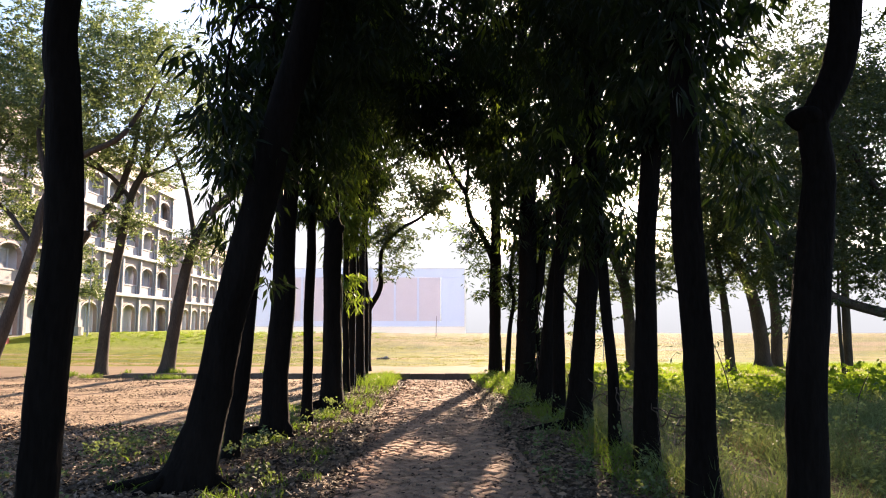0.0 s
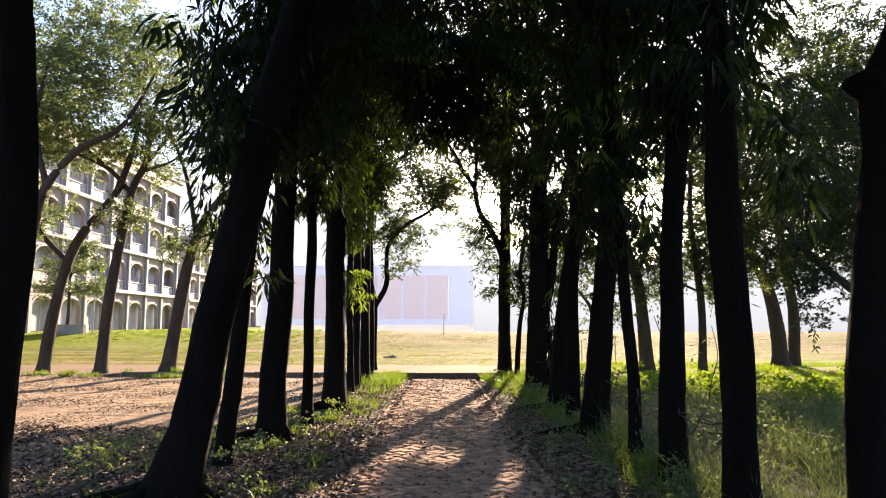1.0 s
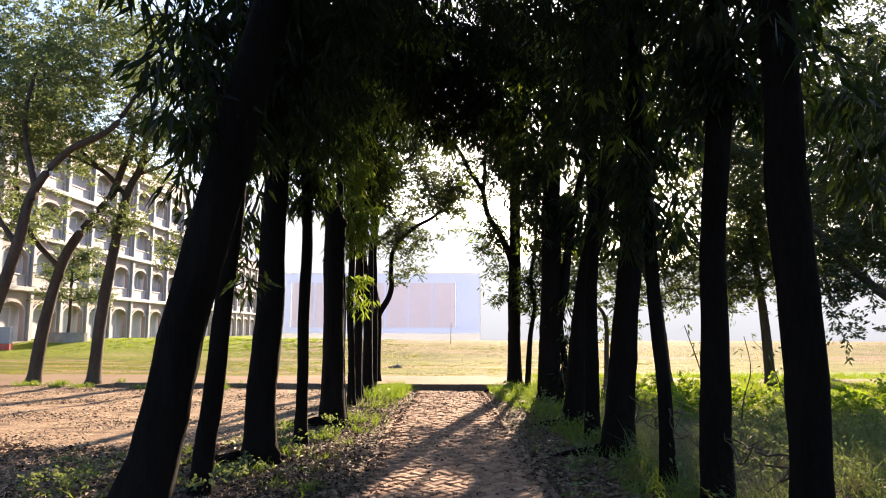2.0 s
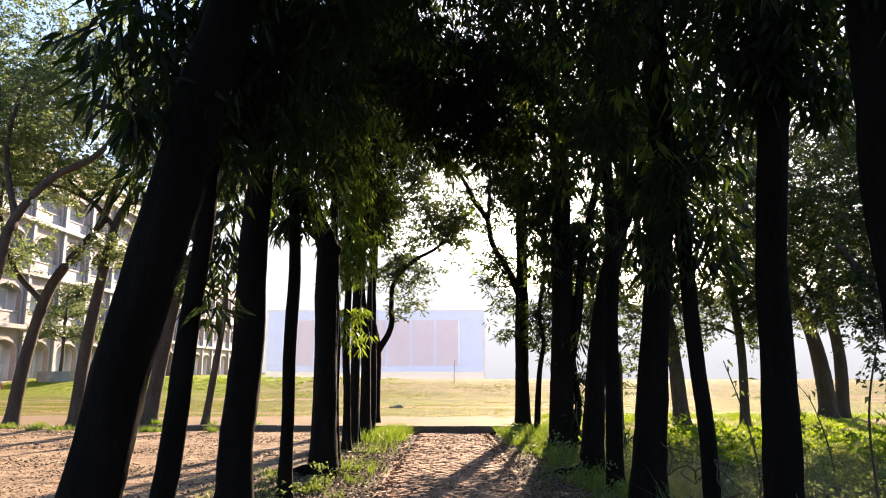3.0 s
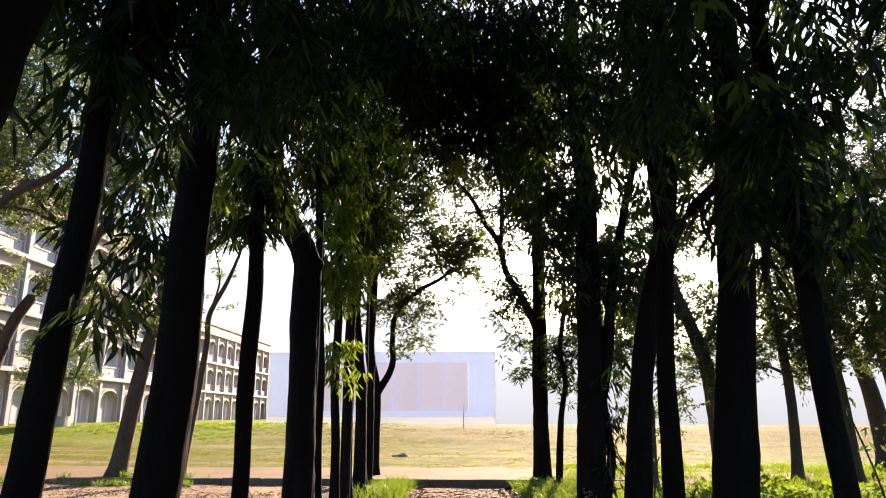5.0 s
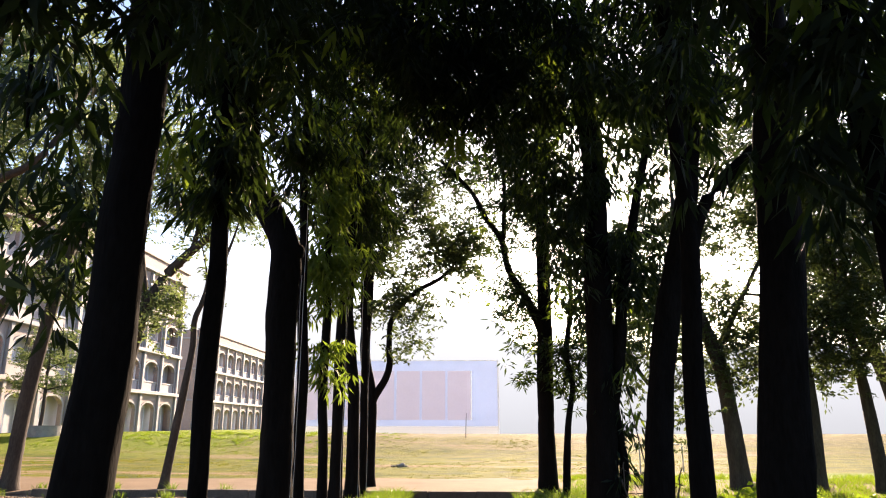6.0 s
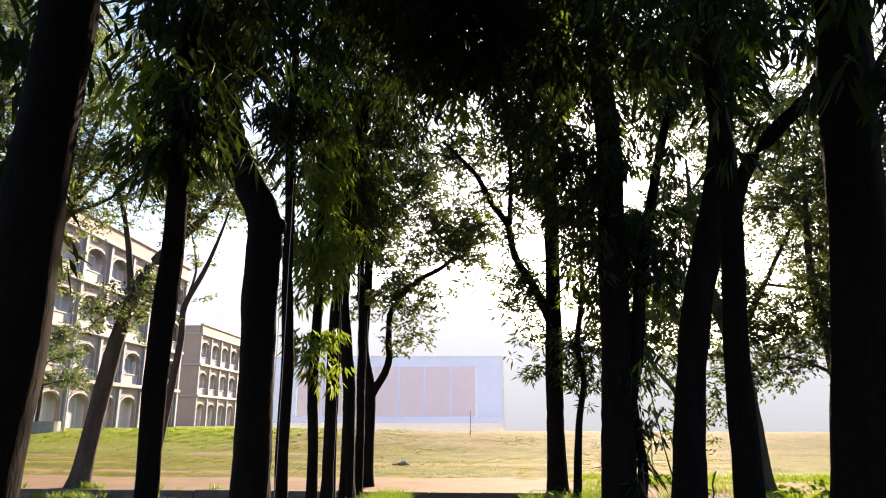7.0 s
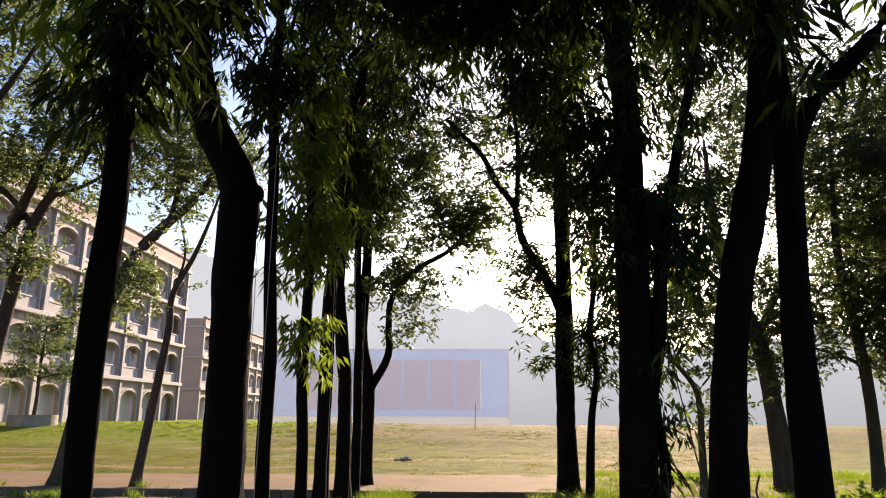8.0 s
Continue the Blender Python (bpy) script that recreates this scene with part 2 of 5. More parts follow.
def smooth_line(knots, step=0.15):
    """A smooth line (numpy) through a few knots, with even steps."""
    k = np.asarray(knots, float)
    if len(k) == 2:
        k = np.array([k[0], (k[0] + k[1]) / 2, k[1]])
    out = []
    for i in range(len(k) - 1):
        a, b, c, d = k[max(i - 1, 0)], k[i], k[i + 1], k[min(i + 2, len(k) - 1)]
        m = max(2, int(np.linalg.norm(c[:3] - b[:3]) / step))
        t = np.linspace(0, 1, m, endpoint=False)[:, None]
        out.append(0.5 * (2 * b + (c - a) * t + (2 * a - 5 * b + 4 * c - d) * t ** 2 + (3 * b - a - 3 * c + d) * t ** 3))
    return np.vstack(out + [k[-1:]])


def leaf_sheet(base, way, length, width, rng, fold=0.25):
    """Folded lance-shaped leaves, two triangles each side of the midrib's fold."""
    n = len(base)
    way = way / (np.linalg.norm(way, axis=1)[:, None] + 1e-9)
    side = np.cross(way, rng.normal(0, 1, (n, 3)))
    side /= np.linalg.norm(side, axis=1)[:, None] + 1e-9
    up = np.cross(side, way)
    L = (length * rng.uniform(0.65, 1.25, n))[:, None]
    W = (width * rng.uniform(0.75, 1.2, n))[:, None] / 2
    mid = base + way * L * 0.42
    tip = base + way * L + np.array([[0, 0, -1.0]]) * L * 0.08
    verts = np.stack([base, mid + side * W + up * W * fold, tip, mid - side * W + up * W * fold], 1).reshape(-1, 3)
    i = np.arange(n)[:, None] * 4
    faces = np.concatenate([i + [0, 1, 2], i + [0, 2, 3]], 0)
    return verts, faces


def leaves_mesh(name, verts, faces, mat):
    me = bpy.data.meshes.new(name)
    me.vertices.add(len(verts))
    me.vertices.foreach_set("co", np.asarray(verts, np.float32).ravel())
    me.loops.add(len(faces) * 3)
    me.loops.foreach_set("vertex_index", np.asarray(faces, np.int32).ravel())
    me.polygons.add(len(faces))
    me.polygons.foreach_set("loop_start", np.arange(0, len(faces) * 3, 3, dtype=np.int32))
    me.materials.append(mat)
    me.update(calc_edges=True)
    return me


def thing(name, at, label, category, group="", kind=""):
    ob = new(name)
    ob.location = at
    ob.empty_display_size = 0.2
    return tagged(ob, label, category, group, kind)


# ---- the ground ----
def smooth_step(v, lo, hi):
    t = np.clip((v - lo) / (hi - lo), 0, 1)
    return t * t * (3 - 2 * t)


def path_centre(y):
    return -0.34 * (np.clip(y, -5, 24) - 7.0) / 15.0


def height_at(x, y):
    """The ground's height: a flat yard, a low step up to the road, a field that rises slowly far off."""
    x, y = np.asarray(x, float), np.asarray(y, float)
    kerbed = smooth_step(x, -11.5, -10.0) * (1 - smooth_step(x, 1.2, 2.6))
    step_up = kerbed * smooth_step(y, 22.30, 22.42) + (1 - kerbed) * smooth_step(y, 18.5, 27.0)
    z = 0.15 * step_up + 1.03 * smooth_step(y, 37, 50) - (0.75 * smooth_step(y, 50.5, 62) + 2.4 * smooth_step(y, 80, 125)) * smooth_step(x, -24, -20)
    lump = 0.02 * np.sin(1.7 * x + 0.6 * y) * np.sin(1.1 * y - 0.4 * x) + 0.012 * np.sin(4.1 * x) * np.sin(3.7 * y + 1.0)
    off_path = smooth_step(np.abs(x - path_centre(y)), 0.98, 1.25)
    return z + lump * off_path + 0.05 * off_path * (1 - smooth_step(y, 21.5, 22.2)) - 0.06 * (1 - off_path) * (1 - smooth_step(y, 22.2, 22.35))


xs = np.concatenate([-np.geomspace(700, 17, 24), np.arange(-16, 16.01, 0.25), np.geomspace(17, 700, 24)])
ys = np.concatenate([-np.geomspace(300, 9, 14), np.arange(-8, 22.2, 0.25), [22.3, 22.33, 22.36, 22.39, 22.42, 22.5], np.arange(22.75, 34, 0.4), np.geomspace(34.5, 900, 46)])
gx, gy = np.meshgrid(xs, ys)
gz = height_at(gx, gy)
nx = len(xs)
ground_faces = [(j * nx + i, j * nx + i + 1, (j + 1) * nx + i + 1, (j + 1) * nx + i) for j in range(len(ys) - 1) for i in range(nx - 1)]
ground = new("ground", mesh_of("ground", np.stack([gx, gy, gz], -1).reshape(-1, 3).tolist(), ground_faces, ground_material(), True))
tagged(ground, "dry earth yard and sunlit worn grass field", "ground", kind="structure")

# pale sandy road strip behind the kerb
rx, ry = np.meshgrid(np.arange(-60, 60.1, 1.0), np.linspace(22.47, 26.3, 6))
edge = 0.25 * np.sin(rx * 0.9) + 0.2 * np.sin(rx * 0.37 + 1)
ry = ry + edge * smooth_step(ry, 24.5, 26.3)
rz = height_at(rx, ry) + 0.006 + 0.02 * np.sin((ry - 22.47) / 3.9 * np.pi)
w_ = rx.shape[1]
road = new("road", mesh_of("road", np.stack([rx, ry, rz], -1).reshape(-1, 3).tolist(), [(j * w_ + i, j * w_ + i + 1, (j + 1) * w_ + i + 1, (j + 1) * w_ + i) for j in range(rx.shape[0] - 1) for i in range(w_ - 1)], ROAD, True))
tagged(road, "pale sandy dirt road crossing beyond the kerb", "road", kind="structure")

kerb = thing("kerb", (0, 22.3, 0), "low weathered concrete kerb at the path's end", "kerb", kind="structure")
kr = np.random.default_rng(5)
x = -10.2
while x < 2.0:
    ln = kr.uniform(0.9, 1.1)
    v, f = block(x, x + ln - 0.012, 22.22 + kr.uniform(-0.012, 0.012), 22.46, -0.12, 0.175 + kr.uniform(-0.008, 0.008), 0.015)
    ob = part("kerb_stone", mesh_of("kerb_stone", v, f, KERB), kerb)
    ob.matrix_parent_inverse = Matrix.Translation((0, -22.3, 0))
    x += ln


# ---- trees ----
def rooted(knots, r0, line, rad):
    """Lead a limb out of its trunk's axis from a little below, no thicker than the trunk there."""
    first = np.array(knots[0], float)
    at = lambda z: np.array([np.interp(z, line[:, 2], line[:, 0]), np.interp(z, line[:, 2], line[:, 1]), z])
    if np.linalg.norm(at(first[2]) - first) > 0.4:
        return knots, r0
    z = max(first[2] - 0.45, 0.1)
    mid = 0.65 * at(first[2]) + 0.35 * first
    return [tuple(at(z)), tuple(mid)] + list(knots[1:]), min(r0, 0.82 * float(np.interp(z, line[:, 2], rad)))


def limb_tube(knots, r0, r1, seed, sides=9):
    line = smooth_line(knots, 0.14)
    rng = np.random.default_rng(seed)
    line[1:-1] += np.cumsum(rng.normal(0, 0.006, (len(line) - 2, 3)), 0) * np.sin(np.linspace(0, np.pi, len(line) - 2))[:, None]
    return line, tube(line, np.linspace(r0, r1, len(line)), sides, 0.07, seed)


def drooping(centres, per, rng, length=0.24, width=0.045, spread=0.16, down=0.9):
    """Bunches of long hanging leaves round each centre."""
    c = np.repeat(centres, per, 0)
    n = len(c)
    out = rng.normal(0, 1, (n, 3)) * [1, 1, 0.35]
    out /= np.linalg.norm(out, axis=1)[:, None]
    base = c + out * rng.uniform(0, spread, (n, 1)) + rng.normal(0, 0.03, (n, 3))
    return leaf_sheet(base, out * 0.7 + np.array([[0, 0, -down]]) + rng.normal(0, 0.25, (n, 3)), length, width, rng)


def feathery(centres, per, rng, length=0.11, width=0.042, spread=0.35):
    """Sprays of small leaflets round each centre, lying flatter."""
    c = np.repeat(centres, per, 0)
    n = len(c)
    ax = np.repeat(rng.normal(0, 1, (len(centres), 3)) * [1, 1, 0.45] + [0, 0, -0.25], per, 0)
    ax /= np.linalg.norm(ax, axis=1)[:, None]
    run = rng.uniform(-1, 1, (n, 1))
    base = c + ax * run * spread + rng.normal(0, 0.03, (n, 3))
    way = np.cross(ax, rng.normal(0, 0.3, (n, 3)) + [[0, 0, 1.0]]) * np.sign(rng.normal(0, 1, (n, 1))) + ax * 0.5 + [[0, 0, -0.25]]
    return leaf_sheet(base, way, length, width, rng)


# places on the path that the sun reaches through gaps in the leaves: x, y, radius
SUN_SPOTS = ((-0.58, 9.75, 0.40), (-0.08, 9.25, 0.30), (0.50, 8.35, 0.34), (0.22, 7.1, 0.22), (-6.5, 8.0, 0.8), (-4.4, 7.4, 0.5), (3.5, 7.7, 0.2), (-1.14, -1.3, 0.12), (-1.04, 1.0, 0.3), (-1.02, 2.0, 0.26))


def gapped(c, rng, at):
    """Leave out sprays that would shade the sunlit places and the open end of the path."""
    w = c + np.asarray(at)
    fall = w[:, :2] - np.outer(np.maximum(w[:, 2], 0) / sun_way.z, (sun_way.x, sun_way.y))
    keep = np.ones(len(c), bool)
    for sx, sy, sr in SUN_SPOTS:
        keep &= np.hypot(fall[:, 0] - sx, (fall[:, 1] - sy) * 0.75) > sr + 0.22
    open_end = (np.abs(fall[:, 0] - path_centre(fall[:, 1])) < 1.0) & (fall[:, 1] > 14.5) & (fall[:, 1] < 23)
    return c[keep & ~(open_end & (rng.uniform(0, 1, len(c)) < 0.85))]


def bunched(p, rng, per=6, spread=0.2):
    """Draw points together into sprays, so that gaps open between them."""
    if len(p) < per * 2:
        return p
    heads = p[:: per]
    k = np.arange(len(p)) // per
    return heads[k] + rng.normal(0, spread, p.shape) * [1, 1, 1.25]


def blob_points(n, centre, radii, rng, hollow=0.35):
    """Points through an uneven ellipsoid, thicker near its skin."""
    d = rng.normal(0, 1, (n, 3))
    d /= np.linalg.norm(d, axis=1)[:, None]
    lump = 1 + 0.25 * np.sin(d[:, :1] * 5 + centre[0]) * np.sin(d[:, 1:2] * 4 + centre[1])
    p = np.asarray(centre) + d * np.asarray(radii) * lump * rng.uniform(hollow ** 3, 1, (n, 1)) ** (1 / 3)
    return bunched(p, rng)


def trunk_line(lean, bend, height, rng):
    z = np.concatenate([np.linspace(-0.15, 0.6, 7), np.arange(0.75, height, 0.2)])
    wig = 0.018 * np.sin(z * 1.3 + rng.uniform(0, 6)) + 0.012 * np.sin(z * 3.1 + rng.uniform(0, 6))
    wig2 = 0.02 * np.sin(z * 1.1 + rng.uniform(0, 6))
    x = lean * z + bend * np.maximum(z - 3, 0) ** 2
    return np.stack([x + wig * np.minimum(z + 0.15, 1), wig2 * np.minimum(z + 0.15, 1), z], 1)


def mast_tree(x, y, lean, diam, height, crown_from, seed, bend=0.0, thick=1.0, limbs=(), clumps=(), label="", flare=0.35, trunk_knots=None, reach=0.9, bark=None, knobs=(), leaf=None, down=0.9):
    """An avenue tree: a dark straight trunk with hanging lance-shaped leaves all round its upper length."""
    rng = np.random.default_rng(seed)
    z0 = float(height_at(x, y))
    tree = thing("avenue_tree", (x, y, z0), label or "dark-trunked avenue tree with hanging lance-shaped leaves", "tree", "trees along the brick path")
    line = trunk_line(lean, bend, height, rng) if trunk_knots is None else smooth_line(trunk_knots, 0.15)
    zz = np.maximum(line[:, 2], 0)
    rad = 0.93 * diam / 2 * (1.08 - 0.45 * zz / height - 0.5 * (zz / height) ** 3) * (1 + flare * np.exp(-zz / 0.25))
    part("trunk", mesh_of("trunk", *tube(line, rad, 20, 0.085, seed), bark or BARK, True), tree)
    centres = []
    for i, (knots, r0) in enumerate(limbs):
        knots, r0 = rooted(knots, r0, line, rad)
        path, geo = limb_tube(knots, r0, r0 * 0.35, seed * 31 + i)
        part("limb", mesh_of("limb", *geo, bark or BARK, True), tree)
        tail = path[len(path) // 3:]
        for q in tail[:: 2] if r0 > 0.03 else ():
            centres.append(q + rng.normal(0, 0.22, (4, 3)))
    if crown_from > 4 and y > 4:
        crown_from += 0.7
    n = int((98 if 12 < y < 19 else 76) * thick * (height - crown_from))
    zc = rng.uniform(crown_from, height, n)
    widen = np.clip((zc - crown_from) / 1.6, 0.25, 1) * reach * (1 + 0.45 * np.clip((zc - 5) / 2, 0, 1)) * np.clip((height + 0.6 - zc) / 2.2, 0.3, 1)
    ang = rng.uniform(0, 2 * np.pi, n)
    ax_x, ax_y = np.interp(zc, line[:, 2], line[:, 0]), np.interp(zc, line[:, 2], line[:, 1])
    rr = widen * rng.uniform(0.5, 1.2, n)
    centres.append(bunched(np.stack([ax_x + rr * np.cos(ang), ax_y + rr * np.sin(ang), zc - 0.25 * rr], 1), rng, 7, 0.19))
    for (c, r, k) in clumps:
        centres.append(blob_points(int(k * (1.2 if y > 21.5 else 0.68 if x > 0 and y > 6 else 0.9)), c, r, rng))
    if diam > 0.3:
        turn0 = rng.uniform(0, 6.28)
        for i in range(5):
            a = math.pi if (i == 0) else turn0 + i * 1.4 + rng.uniform(-0.3, 0.3)
            far = rng.uniform(0.35, 0.6) + (0.45 if i == 0 else 0)
            side = rng.uniform(-0.12, 0.12)
            knots = [(diam * 0.25 * math.cos(a), diam * 0.25 * math.sin(a), 0.30), (diam * 0.62 * math.cos(a), diam * 0.62 * math.sin(a), 0.10),
                     (far * 0.7 * math.cos(a + side), far * 0.7 * math.sin(a + side), 0.02), (far * math.cos(a + side * 2), far * math.sin(a + side * 2), -0.06)]
            path, geo = limb_tube(knots, diam * 0.24, diam * 0.08, seed * 53 + i, 8)
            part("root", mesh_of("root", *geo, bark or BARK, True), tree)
    for i, (kx, kz, kr) in enumerate(knobs):
        bm = bmesh.new()
        bmesh.ops.create_icosphere(bm, subdivisions=3, radius=kr)
        for v in bm.verts:
            v.co *= 1 + 0.3 * noise.noise(v.co * 8 + Vector((seed, i, 0)))
            v.co = Vector((v.co.x * 1.15 + kx, v.co.y, v.co.z * 0.85 + kz))
        me = bpy.data.meshes.new("burl")
        bm.to_mesh(me)
        bm.free()
        me.materials.append(bark or BARK)
        me.polygons.foreach_set("use_smooth", [True] * len(me.polygons))
        part("burl", me, tree, "rounded burl on the trunk")
    centres = gapped(np.vstack(centres), rng, (x, y, z0))
    size = 0.22 if down > 0.5 else 0.18
    # scattered bunches take the lit colour, as if the sun reached them
    lit = np.sin(centres[:, 0] * 2.3 + seed) * np.sin(centres[:, 1] * 2.9) * np.sin(centres[:, 2] * 2.1 + seed) > 0.5
    lit &= y > 9
    part("crown", leaves_mesh("crown", *drooping(centres[~lit], 14, rng, size, 0.045, 0.18, down), leaf or LEAF_DARK), tree, "dense crown of drooping dark green leaves")
    if lit.any():
        part("young_leaves", leaves_mesh("young_leaves", *drooping(centres[lit], 12, rng, size, 0.05, 0.18, down), LEAF_LIT), tree, "yellow-green leaves coloured as if sunlit")
    return tree


P3 = lambda *pairs: [(a, 0.0, b) for a, b in pairs]
# the row beside the dirt yard
mast_tree(-2.52, 4.5, 0.0, 0.25, 11, 6.0, 11, trunk_knots=P3((-0.05, -0.15), (-0.03, 0.58), (-0.01, 1.39), (0.03, 2.16), (-0.02, 3.07), (-0.07, 3.87), (0.14, 6.5), (0.15, 11)), label="tall avenue tree with a straight black trunk")
mast_tree(-2.535, 7.1, 0.22, 0.385, 11, 4.8, 12, bend=-0.008, thick=1.0, flare=0.6, reach=0.85, label="thick avenue tree leaning over the path with flared roots",
          clumps=[((1.9, 0.6, 6.6), (1.2, 1.2, 1.2), 200), ((1.5, 0.7, 5.2), (0.7, 0.6, 0.8), 90), ((0.28, 0.0, 3.7), (0.22, 0.3, 0.75), 42)],
          limbs=[(P3((0.95, 4.6), (0.6, 5.0), (0.3, 4.9), (0.2, 4.3), (0.22, 3.6)), 0.028)])
mast_tree(-2.59, 8.7, 0.079, 0.195, 10, 3.7, 13, thick=1.1, limbs=[(P3((0.15, 2.05), (0.26, 2.1), (0.44, 2.15)), 0.012)], clumps=[((0.6, 0.2, 4.4), (0.8, 0.7, 1.0), 110), ((0.42, -0.05, 2.12), (0.10, 0.10, 0.08), 3)])
mast_tree(-2.47, 10.3, 0.034, 0.36, 12, 6.4, 14, thick=1.1, flare=0.5, reach=0.75,
          clumps=[((1.6, 0.2, 7.0), (1.4, 1.2, 1.2), 240), ((0.8, 0.6, 5.4), (0.7, 0.8, 0.9), 100), ((2.4, 0.2, 8.2), (1.3, 1.3, 1.0), 200), ((1.3, -0.2, 8.6), (1.1, 1.2, 1.0), 170), ((-0.62, 0.3, 3.35), (0.3, 0.35, 0.85), 62)],
          limbs=[(P3((-0.02, 4.3), (-0.3, 4.7), (-0.6, 4.8), (-0.75, 4.3), (-0.7, 3.6)), 0.03)])
mast_tree(-2.27, 11.8, -0.006, 0.175, 10, 3.7, 15, thick=0.9, reach=0.5, clumps=[((1.0, 0.2, 7.8), (1.0, 1.0, 1.1), 170)])
mast_tree(-2.20, 13.8, 0, 0.39, 12, 5.0, 16, thick=1.2, reach=1.1, trunk_knots=P3((0.02, -0.15), (0.0, 1.8), (-0.02, 2.8), (-0.02, 3.6), (-0.18, 3.95), (-0.4, 4.35), (-0.57, 5.04), (-0.7, 6), (-0.7, 9), (-0.6, 12)),
          knobs=[(0.07, 3.56, 0.12)], label="burled avenue tree whose trunk kinks above a knob",
          clumps=[((2.2, 0.3, 5.6), (0.28, 0.3, 0.8), 60), ((2.6, 0.1, 5.9), (0.3, 0.4, 0.7), 60), ((1.8, 0.2, 6.0), (0.4, 0.4, 0.6), 70), ((1.4, 0.3, 6.6), (1.1, 0.9, 0.9), 200), ((2.5, 0.5, 7.0), (1.1, 0.9, 0.9), 220), ((2.0, 0.8, 8.6), (1.7, 1.3, 1.1), 260)])
mast_tree(-2.26, 15.3, -0.03, 0.16, 10, 4.2, 17, thick=0.7, reach=0.55, clumps=[((1.0, 0, 7.6), (0.9, 0.9, 1.1), 150)])
# this slim tree has all its leaves in the lit colour
mast_tree(-2.38, 17.3, -0.02, 0.17, 8, 2.5, 18, thick=0.6, reach=0.32, leaf=LEAF_LIT, label="slim avenue tree with low sunlit hanging leaves", clumps=[((0.0, -0.2, 2.9), (0.2, 0.2, 0.7), 36), ((0.05, -0.2, 4.4), (0.3, 0.3, 0.9), 44)])
mast_tree(-2.47, 18.8, 0, 0.24, 11, 4.6, 19, thick=1.0, reach=0.8, trunk_knots=P3((0.02, -0.15), (0.0, 1.93), (0.02, 3.74), (0.19, 5.4), (0.28, 6.74), (0.5, 7.9), (0.6, 11)), clumps=[((1.5, 0.2, 8.6), (1.4, 1.2, 1.2), 220)])
mast_tree(-2.39, 20.1, 0, 0.27, 9, 4.4, 20, thick=0.8, reach=0.7, trunk_knots=P3((0.0, -0.15), (-0.01, 1.97), (-0.11, 2.96), (-0.2, 4.2), (0.0, 6), (0.2, 9)))
mast_tree(-2.31, 20.9, -0.015, 0.18, 9, 4.6, 21, thick=0.8, reach=0.6)


def cord(x, y, top, seed):
    """A thin pale cord that hangs beside a trunk."""
    rng = np.random.default_rng(seed)
    c = thing("hanging_cord", (x, y, float(height_at(x, y))), "thin pale cord hanging down beside a trunk", "cord", "cords on the trunks")
    z = np.arange(0.02, top, 0.25)
    line = np.stack([np.cumsum(rng.normal(0, 0.004, len(z))), np.zeros(len(z)), z], 1)
    part("cord", mesh_of("cord", *tube(line, np.full(len(z), 0.0035), 5, 0), CORD), c)


cord(-2.28, 15.0, 4.6, 1), cord(-2.34, 18.6, 4.2, 2), cord(-2.24, 19.9, 4.6, 3), cord(-2.2, 20.7, 4.0, 4), cord(-1.99, 13.75, 3.4, 5)
# the row beside the weeds
mast_tree(2.48, 5.0, 0, 0.27, 9, 4.8, 31, thick=0.8, flare=0.3, knobs=[(0.20, 3.15, 0.115)], trunk_knots=P3((0.02, -0.15), (0.08, 0.54), (0.10, 1.16), (0.19, 1.97), (0.29, 2.8), (0.26, 3.1), (0.42, 3.4), (0.51, 3.67), (0.58, 4.11), (0.7, 6), (0.8, 9)), label="avenue tree with a knobbed kink in its black trunk")
mast_tree(2.26, 6.2, -0.011, 0.27, 11, 4.0, 32, thick=0.7, clumps=[((0.55, 0.3, 3.0), (0.32, 0.3, 0.16), 26)])
mast_tree(2.24, 7.8, 0.036, 0.255, 11, 3.9, 33, thick=0.9, clumps=[((0.7, 0.2, 4.6), (0.6, 0.6, 1.0), 90), ((0.9, 0.3, 5.8), (0.8, 0.8, 1.0), 120), ((-1.0, 0.6, 6.8), (1.0, 1.0, 0.9), 80)])
mast_tree(2.27, 9.3, -0.05, 0.16, 9, 2.8, 34, thick=1.2, reach=0.75)
mast_tree(2.12, 11.0, 0, 0.36, 12, 5.4, 35, thick=0.9, flare=0.6, reach=1.1, trunk_knots=P3((-0.02, -0.15), (0.03, 0.5), (0.09, 1.1), (0.15, 1.8), (0.24, 2.6), (0.29, 3.5), (0.36, 4.5), (0.3, 7), (0.3, 12)),
          clumps=[((-1.2, 0.2, 6.9), (1.1, 1.1, 1.0), 110), ((-0.3, 0.3, 4.3), (0.4, 0.5, 0.5), 36)])
mast_tree(2.04, 12.4, 0, 0.215, 9, 5.2, 36, thick=0.65, trunk_knots=P3((0.0, -0.15), (0.02, 1.14), (0.03, 2.11), (0.1, 3.27), (0.08, 4.12), (0.06, 4.6), (0.0, 9)),
          limbs=[(P3((0.06, 2.9), (0.16, 3.35), (0.32, 3.7), (0.60, 4.0), (0.95, 4.4), (1.6, 5.6), (2.2, 7)), 0.09), (P3((0.06, 4.7), (0.2, 5.3), (0.5, 5.9), (0.7, 6.8)), 0.06)], label="forked avenue tree with a limb reaching outward")
mast_tree(2.04, 14.1, 0, 0.33, 11, 4.6, 37, thick=0.85, reach=1.0, trunk_knots=P3((-0.02, -0.15), (0.07, 0.96), (0.14, 1.8), (0.3, 2.8), (0.51, 3.61), (0.67, 4.46), (0.8, 6), (0.8, 11)),
          clumps=[((-1.3, 0.1, 7.1), (1.0, 0.9, 0.9), 160), ((-0.5, -0.2, 6.0), (0.7, 0.7, 0.8), 120)])
